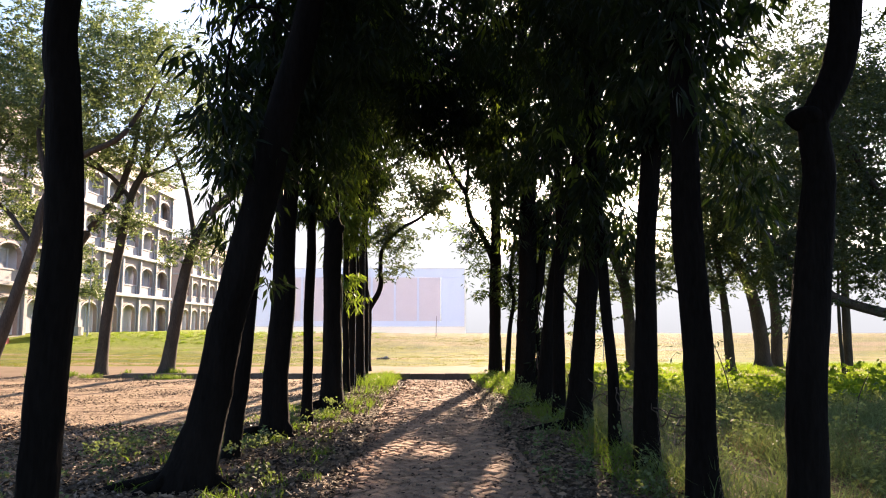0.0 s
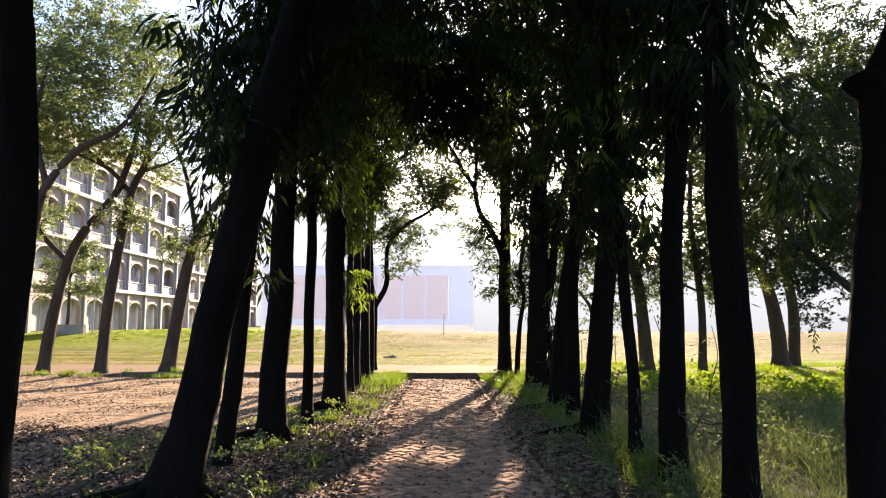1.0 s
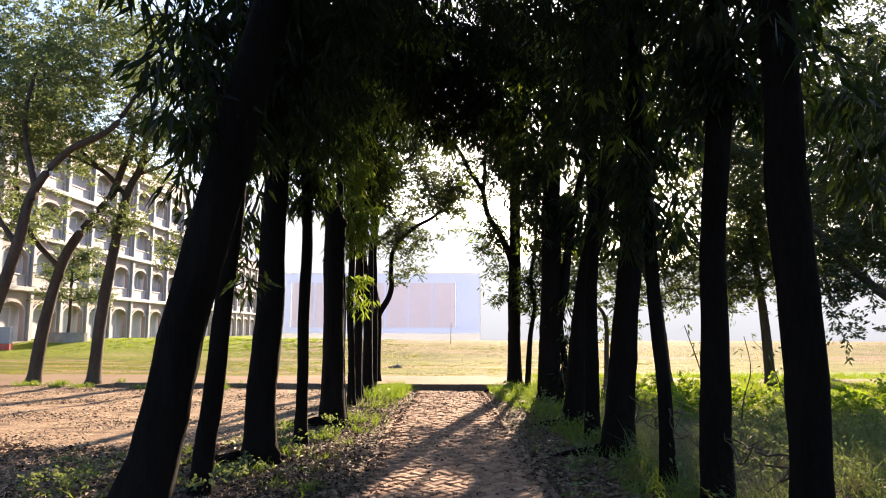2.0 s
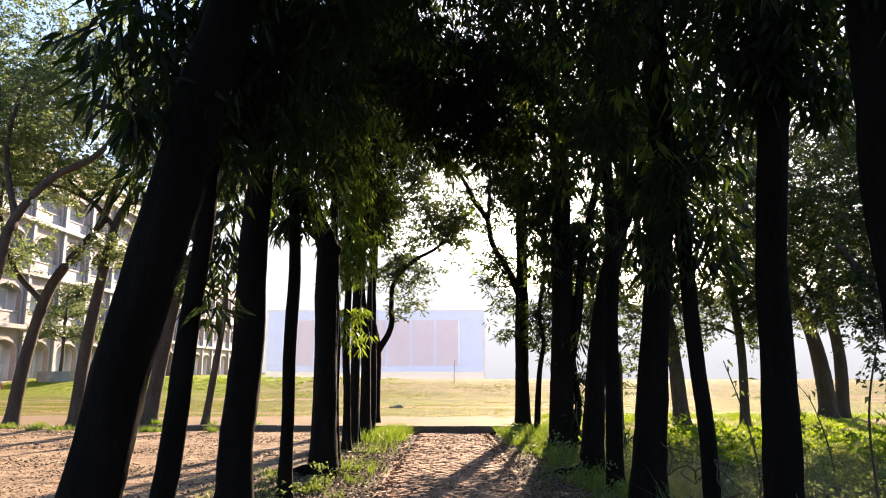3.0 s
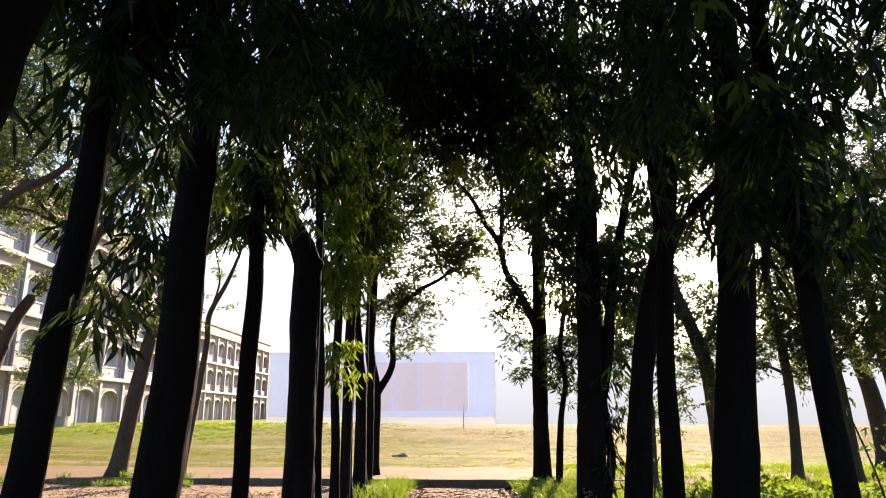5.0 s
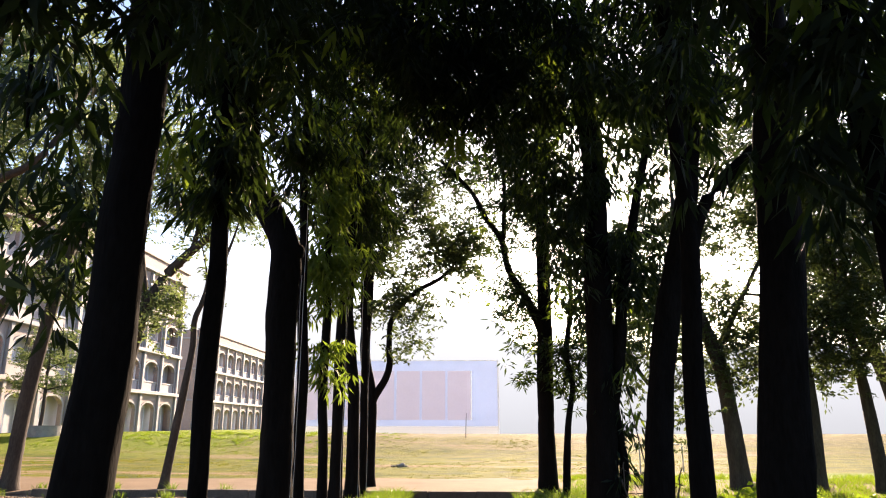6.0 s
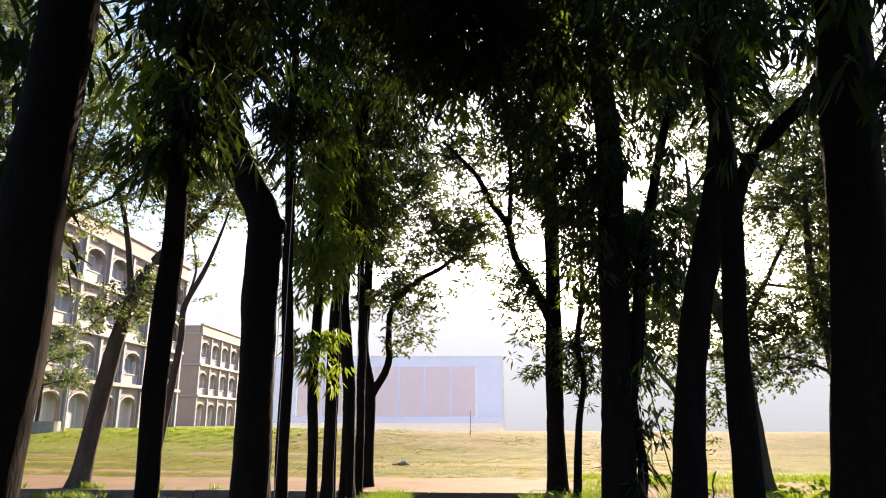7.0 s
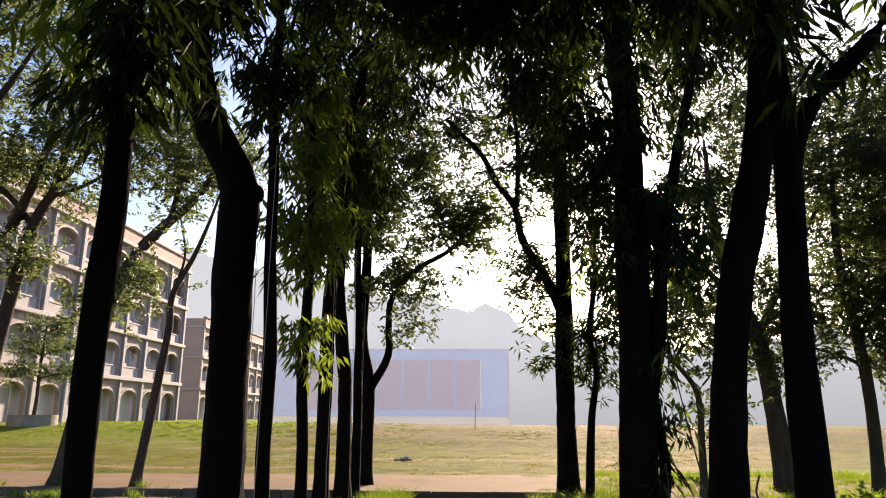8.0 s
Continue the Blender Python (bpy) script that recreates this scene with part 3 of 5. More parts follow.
mast_tree(2.09, 17.5, 0, 0.50, 13, 4.2, 38, thick=1.1, flare=0.25, reach=1.2, trunk_knots=P3((-0.02, -0.15), (-0.01, 0.6), (0.03, 2.2), (0.06, 3.87), (0.11, 6.04), (0.0, 8), (0.0, 13)),
          limbs=[(P3((0.2, 1.4), (0.34, 2.66), (0.46, 3.86), (0.82, 5.57), (1.18, 6.94), (1.6, 8.5)), 0.125), (P3((0.32, -0.1), (0.33, 0.8), (0.24, 1.9), (0.3, 3.2)), 0.10)], label="stout double-stemmed avenue tree with dense dark foliage",
          clumps=[((-1.2, 0.2, 8.2), (1.2, 1.0, 1.1), 200), ((-0.2, -0.3, 4.9), (0.7, 0.6, 1.1), 130), ((0.5, 0.3, 4.2), (0.7, 0.6, 1.0), 110), ((-0.8, -0.3, 6.4), (0.8, 0.7, 1.0), 150), ((0.9, 0, 7.6), (1.2, 1.0, 1.5), 160), ((1.0, 0.8, 4.0), (0.9, 0.9, 1.1), 140), ((0.3, 1.2, 3.8), (0.7, 0.8, 0.9), 90)])
mast_tree(1.63, 21.7, 0, 0.39, 12, 5.2, 39, down=0.25, thick=0.8, flare=0.3, reach=0.9, trunk_knots=P3((0.0, -0.15), (0.0, 2.03), (0.02, 3.4), (0.04, 4.86), (0.09, 8), (0.13, 12)),
          limbs=[(P3((0.02, 3.5), (-0.32, 4.39), (-0.71, 5.11), (-0.86, 5.84), (-1.27, 6.47), (-1.62, 7.11), (-2.35, 7.84)), 0.11), (P3((-0.86, 5.84), (-0.83, 7.35), (-0.98, 9.09), (-1.03, 9.9)), 0.06)],
          clumps=[((-0.3, 0, 7.2), (1.0, 0.9, 1.5), 170), ((0.6, 0, 9.8), (1.4, 1.2, 1.5), 220), ((-0.75, 0, 4.3), (0.5, 0.5, 0.5), 70), ((-0.35, 0.1, 3.5), (0.35, 0.3, 0.25), 24), ((-1.4, 0, 7.8), (1.0, 0.8, 0.9), 60), ((-0.5, -0.2, 2.6), (0.2, 0.2, 0.15), 8)], label="avenue tree with a crooked limb over the path")
mast_tree(1.93, 21.1, 0, 0.15, 6.5, 2.4, 40, down=0.4, thick=0.9, reach=0.5, flare=0.2, trunk_knots=P3((0.0, -0.15), (0.01, 0.3), (0.09, 1.5), (0.23, 2.42), (0.12, 3.06), (0.27, 4.15), (0.3, 5.3), (0.3, 6.5)), label="slim crooked sapling beside the path's end")
# unseen trees added behind the camera's start, to shade it
for i, (bx, by) in enumerate(((-2.5, 1.6), (-2.6, -1.4), (-2.5, -4.2), (2.5, 2.2), (2.5, -0.8), (2.6, -3.8))):
    mast_tree(bx, by, 0.02, 0.32, 11, 3.2, 60 + i, thick=1.2, reach=1.2, clumps=[((-0.55 * bx, 0.3, 7.0), (1.5, 1.5, 1.2), 150)])


def spreading_tree(x, y, trunk, diam, limbs, crown, seed, label, leaf=0.12, bark=None, mat=None):
    """A field tree: leaning stem, wide limbs and a thin crown of small leaflets."""
    rng = np.random.default_rng(seed)
    z0 = float(height_at(x, y))
    tree = thing("shade_tree", (x, y, z0), label, "tree", "trees at the edge of the field")
    line = smooth_line(trunk, 0.15)
    zz = np.maximum(line[:, 2], 0)
    top = line[-1, 2]
    rad = diam / 2 * (1.05 - 0.45 * zz / top - 0.48 * (zz / top) ** 3) * (1 + 0.45 * np.exp(-zz / 0.2))
    part("trunk", mesh_of("trunk", *tube(line, rad, 14, 0.05, seed), bark or BARK_PALE, True), tree)
    centres = []
    for i, (knots, r0) in enumerate(limbs):
        knots, r0 = rooted(knots, r0, line, rad)
        path, geo = limb_tube(knots, r0, r0 * 0.3, seed * 37 + i)
        part("limb", mesh_of("limb", *geo, bark or BARK_PALE, True), tree)
        for q in path[len(path) // 2:: 3]:
            centres.append(q + rng.normal(0, 0.35, (3, 3)))
    for (c, r, k) in crown:
        centres.append(blob_points(int(k * 1.4), c, r, rng, 0.2))
    v, f = feathery(gapped(np.vstack(centres), rng, (x, y, z0)), 24, rng, leaf, leaf * 0.42, leaf * 3.1)
    part("crown", leaves_mesh("crown", v, f, mat or (LEAF_FINE if x < 0 else LEAF_MID)), tree, "airy crown of small feathery leaves")
    return tree


LEFT = "leaning shade tree with pale bark and airy crown"
spreading_tree(-2.60, 23.6, P3((0.0, -0.15), (0.02, 1.0), (0.03, 2.2), (-0.16, 3.34), (-0.09, 5.35), (-0.29, 7.48), (-0.15, 9.7)), 0.30,
               [(P3((0.02, 1.7), (0.08, 2.1), (0.36, 2.6), (0.46, 3.0), (0.42, 3.47), (0.48, 4.13), (1.06, 4.79), (1.92, 5.33), (2.5, 6.2)), 0.11), (P3((-0.1, 5.2), (0.6, 6.6), (1.4, 7.6), (2.2, 8.0)), 0.07)],
               [((1.1, 0, 4.5), (0.6, 0.5, 0.5), 50), ((1.8, 0, 5.6), (1.0, 0.8, 0.8), 110), ((2.5, 0, 6.1), (0.6, 0.5, 0.5), 50), ((0.6, 0, 6.4), (1.3, 1.2, 1.3), 150), ((1.9, 0, 7.6), (1.4, 1.2, 0.9), 110), ((0, 0, 8.6), (1.7, 1.6, 1.6), 200), ((0.75, -0.1, 3.5), (0.3, 0.3, 0.3), 16), ((-0.1, 0.1, 5.0), (0.8, 0.7, 0.9), 110), ((-0.5, 0, 6.0), (1.0, 0.9, 1.2), 120)], 71, "forked tree with a curved limb over the path", 0.13, BARK, LEAF_MID)
spreading_tree(-9.02, 22.8, P3((0, -0.15), (0.24, 1.6), (0.58, 3.6), (1.05, 4.9), (1.6, 5.6), (2.5, 6.5), (3.1, 7.8)), 0.42,
               [(P3((0.6, 4.4), (0.3, 6.4), (-0.4, 8.2)), 0.10), (P3((1.8, 5.8), (2.0, 7.5), (1.4, 9.0)), 0.08)],
               [((1.1, -0.3, 4.3), (0.8, 0.6, 0.55), 60), ((0.1, -0.2, 4.0), (0.5, 0.4, 0.3), 20), ((2.2, 0, 7.5), (2.0, 1.8, 1.2), 200), ((0.4, 0, 8.6), (2.4, 2.2, 1.6), 260)], 72, LEFT)
spreading_tree(-11.15, 22.8, P3((0, -0.15), (0.12, 1.97), (0.38, 3.93), (0.73, 5.93), (1.13, 6.86), (1.33, 8.54), (1.9, 10.2)), 0.36,
               [(P3((0.7, 5.8), (-0.2, 6.7), (-1.4, 7.2), (-2.6, 7.2)), 0.09), (P3((1.13, 6.8), (2.2, 8.2), (3.2, 9.2)), 0.08), (P3((1.0, 6.5), (2.0, 6.9), (3.1, 7.9)), 0.06)],
               [((0.5, -0.3, 5.0), (0.7, 0.6, 0.7), 50), ((1.4, 0, 7.4), (1.5, 1.4, 1.0), 150), ((-1.6, 0, 7.6), (1.6, 1.4, 0.8), 130), ((1.2, 0, 10), (2.6, 2.2, 1.5), 260), ((-2.2, 0, 10), (2.2, 2.0, 1.4), 170)], 73, LEFT)
spreading_tree(-12.95, 22.7, P3((0, -0.15), (0.25, 1.91), (0.75, 3.93), (1.6, 5.2), (2.1, 5.9), (2.6, 7.6), (2.8, 9.5)), 0.36,
               [(P3((0.6, 3.5), (-0.4, 4.6), (-1.0, 6.2), (-1.0, 8.2)), 0.10), (P3((2.2, 6.2), (0.8, 7.6), (0.2, 9.4)), 0.07)],
               [((-0.6, 0, 5.2), (1.1, 0.9, 0.8), 90), ((0.6, 0, 7.8), (2.4, 2.0, 1.3), 230), ((-1.8, 0, 9.6), (2.4, 2.2, 1.6), 220)], 74, LEFT)
spreading_tree(-12.3, 19.0, P3((-0.2, -0.15), (0.2, 1.2), (0.6, 2.55), (0.98, 3.95), (1.25, 5.2), (2.1, 6.3), (3.3, 7.0), (4.2, 8.6)), 0.34,
               [(P3((0.9, 3.8), (0.1, 4.9), (-0.9, 5.6)), 0.09), (P3((1.3, 5.3), (0.9, 7.0), (1.2, 9.0)), 0.10)],
               [((-0.6, 0, 5.3), (1.2, 0.9, 0.8), 110), ((1.2, 0, 8.0), (2.2, 2.0, 1.3), 240), ((3.2, 0, 9.2), (2.0, 1.8, 1.2), 170), ((-2.4, 0, 7.6), (1.8, 1.6, 1.4), 190)], 75, LEFT)
spreading_tree(-7.29, 22.7, P3((-0.02, -0.1), (0.0, 0.2), (0.14, 1.33), (0.26, 2.26), (0.38, 3.34), (0.39, 4.09), (0.8, 4.97), (1.12, 5.88), (1.4, 6.9)), 0.20,
               [(P3((0.4, 4.1), (0.55, 5.1), (0.3, 6.2)), 0.04)], [((1.3, 0, 7.3), (1.2, 1.0, 0.8), 90), ((0.4, 0, 6.4), (0.7, 0.6, 0.6), 40)], 76, "slim crooked young tree by the kerb")
RIGHT = "field-edge shade tree with dense fine foliage"
spreading_tree(6.45, 23.6, P3((0, -0.15), (-0.1, 1.5), (-0.25, 2.9), (-0.55, 3.9), (-1.0, 5.4), (-1.1, 8.0)), 0.42, [(P3((-0.3, 3.2), (0.5, 4.8), (1.4, 6.4)), 0.10), (P3((-0.6, 4.0), (-1.8, 5.4), (-2.6, 6.2)), 0.09)],
               [((-0.8, 0, 4.6), (1.4, 1.2, 0.9), 150), ((-0.6, 0, 3.3), (1.3, 1.0, 0.5), 90), ((0.9, 0, 3.6), (1.0, 0.9, 0.5), 70), ((-1.6, 0, 6.6), (1.8, 1.6, 1.2), 200), ((0.6, 0, 7.2), (2.2, 2.0, 1.6), 260), ((-0.6, 0, 9.4), (2.6, 2.2, 1.4), 240)], 81, RIGHT)
spreading_tree(8.0, 23.0, P3((0, -0.15), (0.06, 1.9), (-0.02, 3.23), (-0.2, 5.2), (0, 8)), 0.26, [(P3((0, 2.6), (-1.0, 3.0), (-1.9, 2.7)), 0.05), (P3((0, 3.2), (1.0, 4.6), (1.6, 6)), 0.06)],
               [((0, 0, 4.2), (1.4, 1.2, 0.9), 160), ((0.6, -0.2, 3.1), (0.8, 0.7, 0.4), 50), ((0.5, 0, 6.5), (2.0, 1.8, 1.4), 240), ((-1.4, -0.2, 2.7), (0.8, 0.5, 0.2), 30), ((0, 0, 8.8), (2.4, 2.2, 1.5), 220)], 82, RIGHT)
spreading_tree(9.55, 23.2, P3((0, -0.15), (-0.10, 1.98), (-0.25, 3.45), (-0.5, 6)), 0.30, [(P3((-0.1, 3.0), (0.8, 4.2), (1.4, 5.6)), 0.06)],
               [((-0.2, 0, 4.2), (1.2, 1.0, 0.8), 110), ((0.9, 0.2, 3.4), (1.2, 0.9, 0.5), 90), ((-0.9, -0.3, 3.0), (0.8, 0.7, 0.4), 50), ((0.4, 0, 6.2), (2.0, 1.8, 1.3), 230)], 83, RIGHT)
spreading_tree(11.9, 26.0, P3((0, -0.15), (-0.06, 1.3), (-0.36, 2.9), (-1.05, 4.6), (-1.6, 7)), 0.52, [(P3((-0.33, 2.8), (0.2, 3.9), (0.75, 5.5), (1.1, 7.4)), 0.14), (P3((-0.9, 4.2), (-2.4, 4.9), (-4.2, 5.2)), 0.10)],
               [((-1.4, -0.2, 5.0), (1.6, 1.4, 1.0), 170), ((0.7, 0, 4.0), (1.2, 1.0, 0.6), 100), ((0.8, 0, 6.0), (2.0, 1.8, 1.4), 240), ((-0.6, 0, 8.2), (2.8, 2.4, 1.7), 300)], 84, RIGHT)
spreading_tree(12.0, 20.7, P3((0, -0.15), (0.01, 1.96), (0.06, 3.6), (0.12, 5.54), (0.1, 8)), 0.24, [(P3((0.05, 3.4), (-1.0, 4.6), (-1.8, 6.0)), 0.07)],
               [((0.2, 0, 4.2), (1.7, 1.4, 1.2), 230), ((-0.8, 0, 6.8), (2.2, 2.0, 1.5), 270), ((0.6, 0, 9.0), (2.6, 2.4, 1.6), 240)], 85, RIGHT)
spreading_tree(11.75, 20.5, P3((0, -0.1), (-0.06, 1.4), (0.0, 3.2), (0.3, 5)), 0.11, [], [((0.2, 0, 5.0), (1.0, 1.0, 0.9), 70)], 86, "slim young tree among the weeds")
spreading_tree(13.6, 17.0, P3((0, -0.15), (-0.3, 1.0), (-0.7, 1.9), (-1.6, 4.0), (-1.6, 7.0)), 0.6, [(P3((-0.6, 1.7), (-2.7, 1.9), (-3.7, 2.18), (-4.2, 2.45), (-5.0, 3.15), (-5.8, 4.2)), 0.19), (P3((-1.4, 3.6), (-2.8, 5.0), (-3.6, 6.6)), 0.13)],
               [((-3.2, 0.2, 4.6), (1.6, 1.4, 1.1), 200), ((-4.6, 0, 5.6), (1.6, 1.5, 1.4), 200), ((-2.0, 0, 7.0), (2.6, 2.2, 1.6), 320), ((-4.4, 0, 8.4), (2.2, 2.0, 1.5), 220), ((-2.6, -0.4, 2.9), (1.0, 0.9, 0.5), 60), ((-5.25, 0, 2.4), (0.22, 0.25, 0.7), 40), ((-4.6, 0, 3.5), (1.2, 1.0, 0.6), 110)], 87, "big dark shade tree with a long low limb")
spreading_tree(4.46, 22.8, P3((0, -0.1), (0.03, 1.0), (0.02, 2.06), (-0.44, 2.76), (-0.66, 3.3), (-0.9, 4.4)), 0.15, [(P3((0.02, 2.0), (0.5, 2.6), (0.9, 3.4)), 0.03)], [((-0.5, 0, 3.0), (0.8, 0.6, 0.8), 50), ((-0.8, -0.5, 4.0), (1.2, 1.0, 1.0), 120), ((0.2, -0.2, 2.0), (0.6, 0.4, 0.8), 24), ((-0.6, 0, 4.6), (1.1, 1.0, 0.9), 90)], 88, "crooked young tree at the weeds' edge")

# neighbours whose crowns reach into view from beside it
spreading_tree(-15.6, 20.4, P3((0, -0.15), (0.2, 2), (0.5, 4.2), (0.9, 7), (1.2, 10)), 0.4, [(P3((0.5, 4.2), (1.6, 5.8), (2.6, 7.4)), 0.1), (P3((0.6, 5), (-0.8, 6.6), (-1.6, 8.4)), 0.09)],
               [((2.0, 0, 7.6), (2.2, 1.8, 1.6), 260), ((0.4, 0, 9.6), (2.8, 2.4, 1.8), 320), ((0.4, -0.3, 5.4), (1.6, 1.3, 1.0), 150), ((3.6, 0.4, 11.2), (2.6, 2.2, 1.5), 260)], 92, LEFT)
spreading_tree(16.2, 21.5, P3((0, -0.15), (-0.2, 2), (-0.6, 4.2), (-0.9, 7), (-1.0, 10)), 0.45, [(P3((-0.5, 4.0), (-2.0, 5.4), (-3.4, 6.6)), 0.11), (P3((-0.8, 6), (-2.2, 8.2), (-3.0, 10)), 0.09)],
               [((-3.0, 0, 6.2), (2.2, 1.8, 1.5), 280), ((-2.0, 0, 9.2), (3.0, 2.4, 1.8), 340), ((-5.0, 0.4, 9.0), (2.4, 2.0, 1.8), 300), ((-1.4, -0.2, 3.9), (1.6, 1.4, 0.9), 150)], 93, RIGHT)
spreading_tree(12.6, 26.5, P3((0, -0.15), (0.1, 2), (-0.2, 4.5), (-0.4, 9)), 0.4, [(P3((-0.1, 3.6), (-1.6, 5.4), (-2.8, 7)), 0.1), (P3((-0.1, 4), (1.4, 5.6), (2.6, 7)), 0.1)],
               [((-1.8, 0, 6.4), (2.4, 2.0, 1.8), 280), ((0.8, 0, 8.6), (3.0, 2.4, 2.0), 340), ((-3.4, 0, 9.6), (2.6, 2.2, 1.8), 280), ((1.6, 0, 5.2), (1.8, 1.6, 1.2), 170)], 94, RIGHT)


# ---- buildings ----
def arch_panel(width, height, opening, spring, rise, thick):
    """A wall bay with an arched opening right through it; x across, y into the wall, z up."""
    n = 10
    hw, ho = width / 2, opening / 2
    arc = [(-ho * math.cos(math.pi * i / n), spring + rise * math.sin(math.pi * i / n)) for i in range(n + 1)]
    inner = [(-ho, 0.0)] + arc + [(ho, 0.0)]
    outer = [(-hw, 0.0)] + [(-hw, height)] + [(-hw + width * i / n, height) for i in range(1, n)] + [(hw, height), (hw, 0.0)]
    k = len(inner)
    verts = [(x, 0.0, z) for x, z in inner] + [(x, 0.0, z) for x, z in outer] + [(x, thick, z) for x, z in inner] + [(x, thick, z) for x, z in outer]
    faces = []
    for i in range(k - 1):
        faces += [(i, i + 1, k + i + 1, k + i), (2 * k + i + 1, 2 * k + i, 3 * k + i, 3 * k + i + 1), (i + 1, i, 2 * k + i, 2 * k + i + 1)]
    return verts, faces


def arch_trim(opening, spring, rise, wide, proud):
    n = 10
    ho = opening / 2
    a = [(-ho, 0.0)] + [(-ho * math.cos(math.pi * i / n), spring + rise * math.sin(math.pi * i / n)) for i in range(n + 1)] + [(ho, 0.0)]
    ho2, r2 = ho + wide, rise + wide
    b = [(-ho2, 0.0)] + [(-ho2 * math.cos(math.pi * i / n), spring + r2 * math.sin(math.pi * i / n)) for i in range(n + 1)] + [(ho2, 0.0)]
    k = len(a)
    verts = [(x, -proud, z) for x, z in a] + [(x, -proud, z) for x, z in b] + [(x, 0.02, z) for x, z in a] + [(x, 0.02, z) for x, z in b]
    faces = []
    for i in range(k - 1):
        faces += [(i, i + 1, k + i + 1, k + i), (k + i, k + i + 1, 3 * k + i + 1, 3 * k + i), (i + 1, i, 2 * k + i, 2 * k + i + 1)]
    return verts, faces


def arcade_building(x, y, base, bays, bay, storeys, storey, label, wall_mat, depth=9.0, end_wall=2.4):
    """A school-like block whose arcaded galleries face +x; it runs along +y from its near end."""
    house = thing("school_building", (x, y, base), label, "building")
    turned = Matrix.Rotation(radians(90), 4, "Z")  # local x runs along the front, local y into the house
    wall = mesh_of("arch_bay", *arch_panel(bay, storey - 0.3, bay * 0.74, storey * 0.52, storey * 0.2, 0.3), wall_mat)
    trim = mesh_of("arch_trim", *arch_trim(bay * 0.74, storey * 0.52, storey * 0.2, 0.14, 0.06), PAINT)
    rail = mesh_of("balcony_wall", *block(-bay * 0.36, bay * 0.36, 0.05, 0.17, 0.0, 0.75), PAINT)
    coping = mesh_of("coping", *block(-bay * 0.37, bay * 0.37, 0.0, 0.22, 0.752, 0.87, 0.02), PAINT)
    column = mesh_of("column", *block(-0.17, 0.17, -0.22, 0.0, 0, storey, 0.02), PAINT)
    door = mesh_of("doorway", *merged(block(-0.5, 0.5, 0.8, 0.87, 0, 2.2)), WINDOW)
    frame_m = mesh_of("door_frame", *merged(block(-0.62, -0.5, 0.76, 0.87, 0, 2.32), block(0.5, 0.62, 0.76, 0.87, 0, 2.32), block(-0.5, 0.5, 0.76, 0.87, 2.2, 2.32)), PAINT_BLUE)
    length = bays * bay

    def put(name, data, along, level, sub=""):
        ob = part(name, data, house, sub)
        ob.matrix_local = turned @ pose(along, 0, level)
        return ob

    for s in range(storeys):
        z = s * storey
        put("floor_slab", mesh_of("floor_slab", *block(-0.2, length + 0.2, -0.38, depth - 0.1, z + storey - 0.3, z + storey, 0.03), PAINT), 0, 0)
        put("gallery_wall", mesh_of("gallery_wall", *block(0, length, 0.88, 1.1, z, z + storey - 0.3), PAINT_GREY), 0, 0)
        for b in range(bays):
            put("arch_bay", wall, (b + 0.5) * bay, z)
            put("arch_trim", trim, (b + 0.5) * bay, z)
            dw = put("doorway", door, (b + 0.5) * bay + (0.5 if (b + s) % 3 else -0.6), z, "grey door in the gallery")
            part("door_frame", frame_m, dw, "pale blue door frame")
            if s:
                part("coping", coping, put("balcony_wall", rail, (b + 0.5) * bay, z, "white balcony parapet"))
        for b in range(bays + 1):
            put("column", column, b * bay, z)
    top = storeys * storey
    put("parapet", mesh_of("parapet", *merged(block(-0.2, length + 0.2, -0.3, -0.08, top, top + 0.95), block(-0.3, length + 0.3, -0.45, 0.05, top + 0.952, top + 1.12, 0.03)), wall_mat), 0, 0)
    put("roof", mesh_of("roof", *block(0, length, -0.07, depth, top + 0.004, top + 0.2), CONCRETE), 0, 0)
    put("back_wall", mesh_of("back_wall", *block(0, length, depth - 0.09, depth + 0.2, 0, top), wall_mat), 0, 0)
    put("end_wall", mesh_of("end_wall", *block(-0.25, -0.004, 0.0, depth, 0, top + 0.9), wall_mat), 0, 0)
    put("end_wall", mesh_of("end_wall", *block(length + 0.004, length + 0.25, 0.0, depth, 0, top + 0.9), wall_mat), 0, 0)
    for s in range(1, storeys + 1):
        put("cornice", mesh_of("cornice", *block(-0.42, -0.254, -0.2, depth, s * storey - 0.3, s * storey - 0.06, 0.03), PAINT), 0, 0)
    put("plinth", mesh_of("plinth", *block(-0.4, length + 0.4, -0.5, depth, -1.2, -0.01), CONCRETE), 0, 0)
    return house


arcade_building(-29.0, 40.6, 1.05, 9, 3.6, 4, 3.6, "four-storey white school building with arched galleries, in mist", PAINT_PINK)
arcade_building(-35.6, 94.0, 1.15, 9, 3.6, 3, 3.9, "three-storey pale pink school wing with arched galleries, in mist", PAINT_PINK)


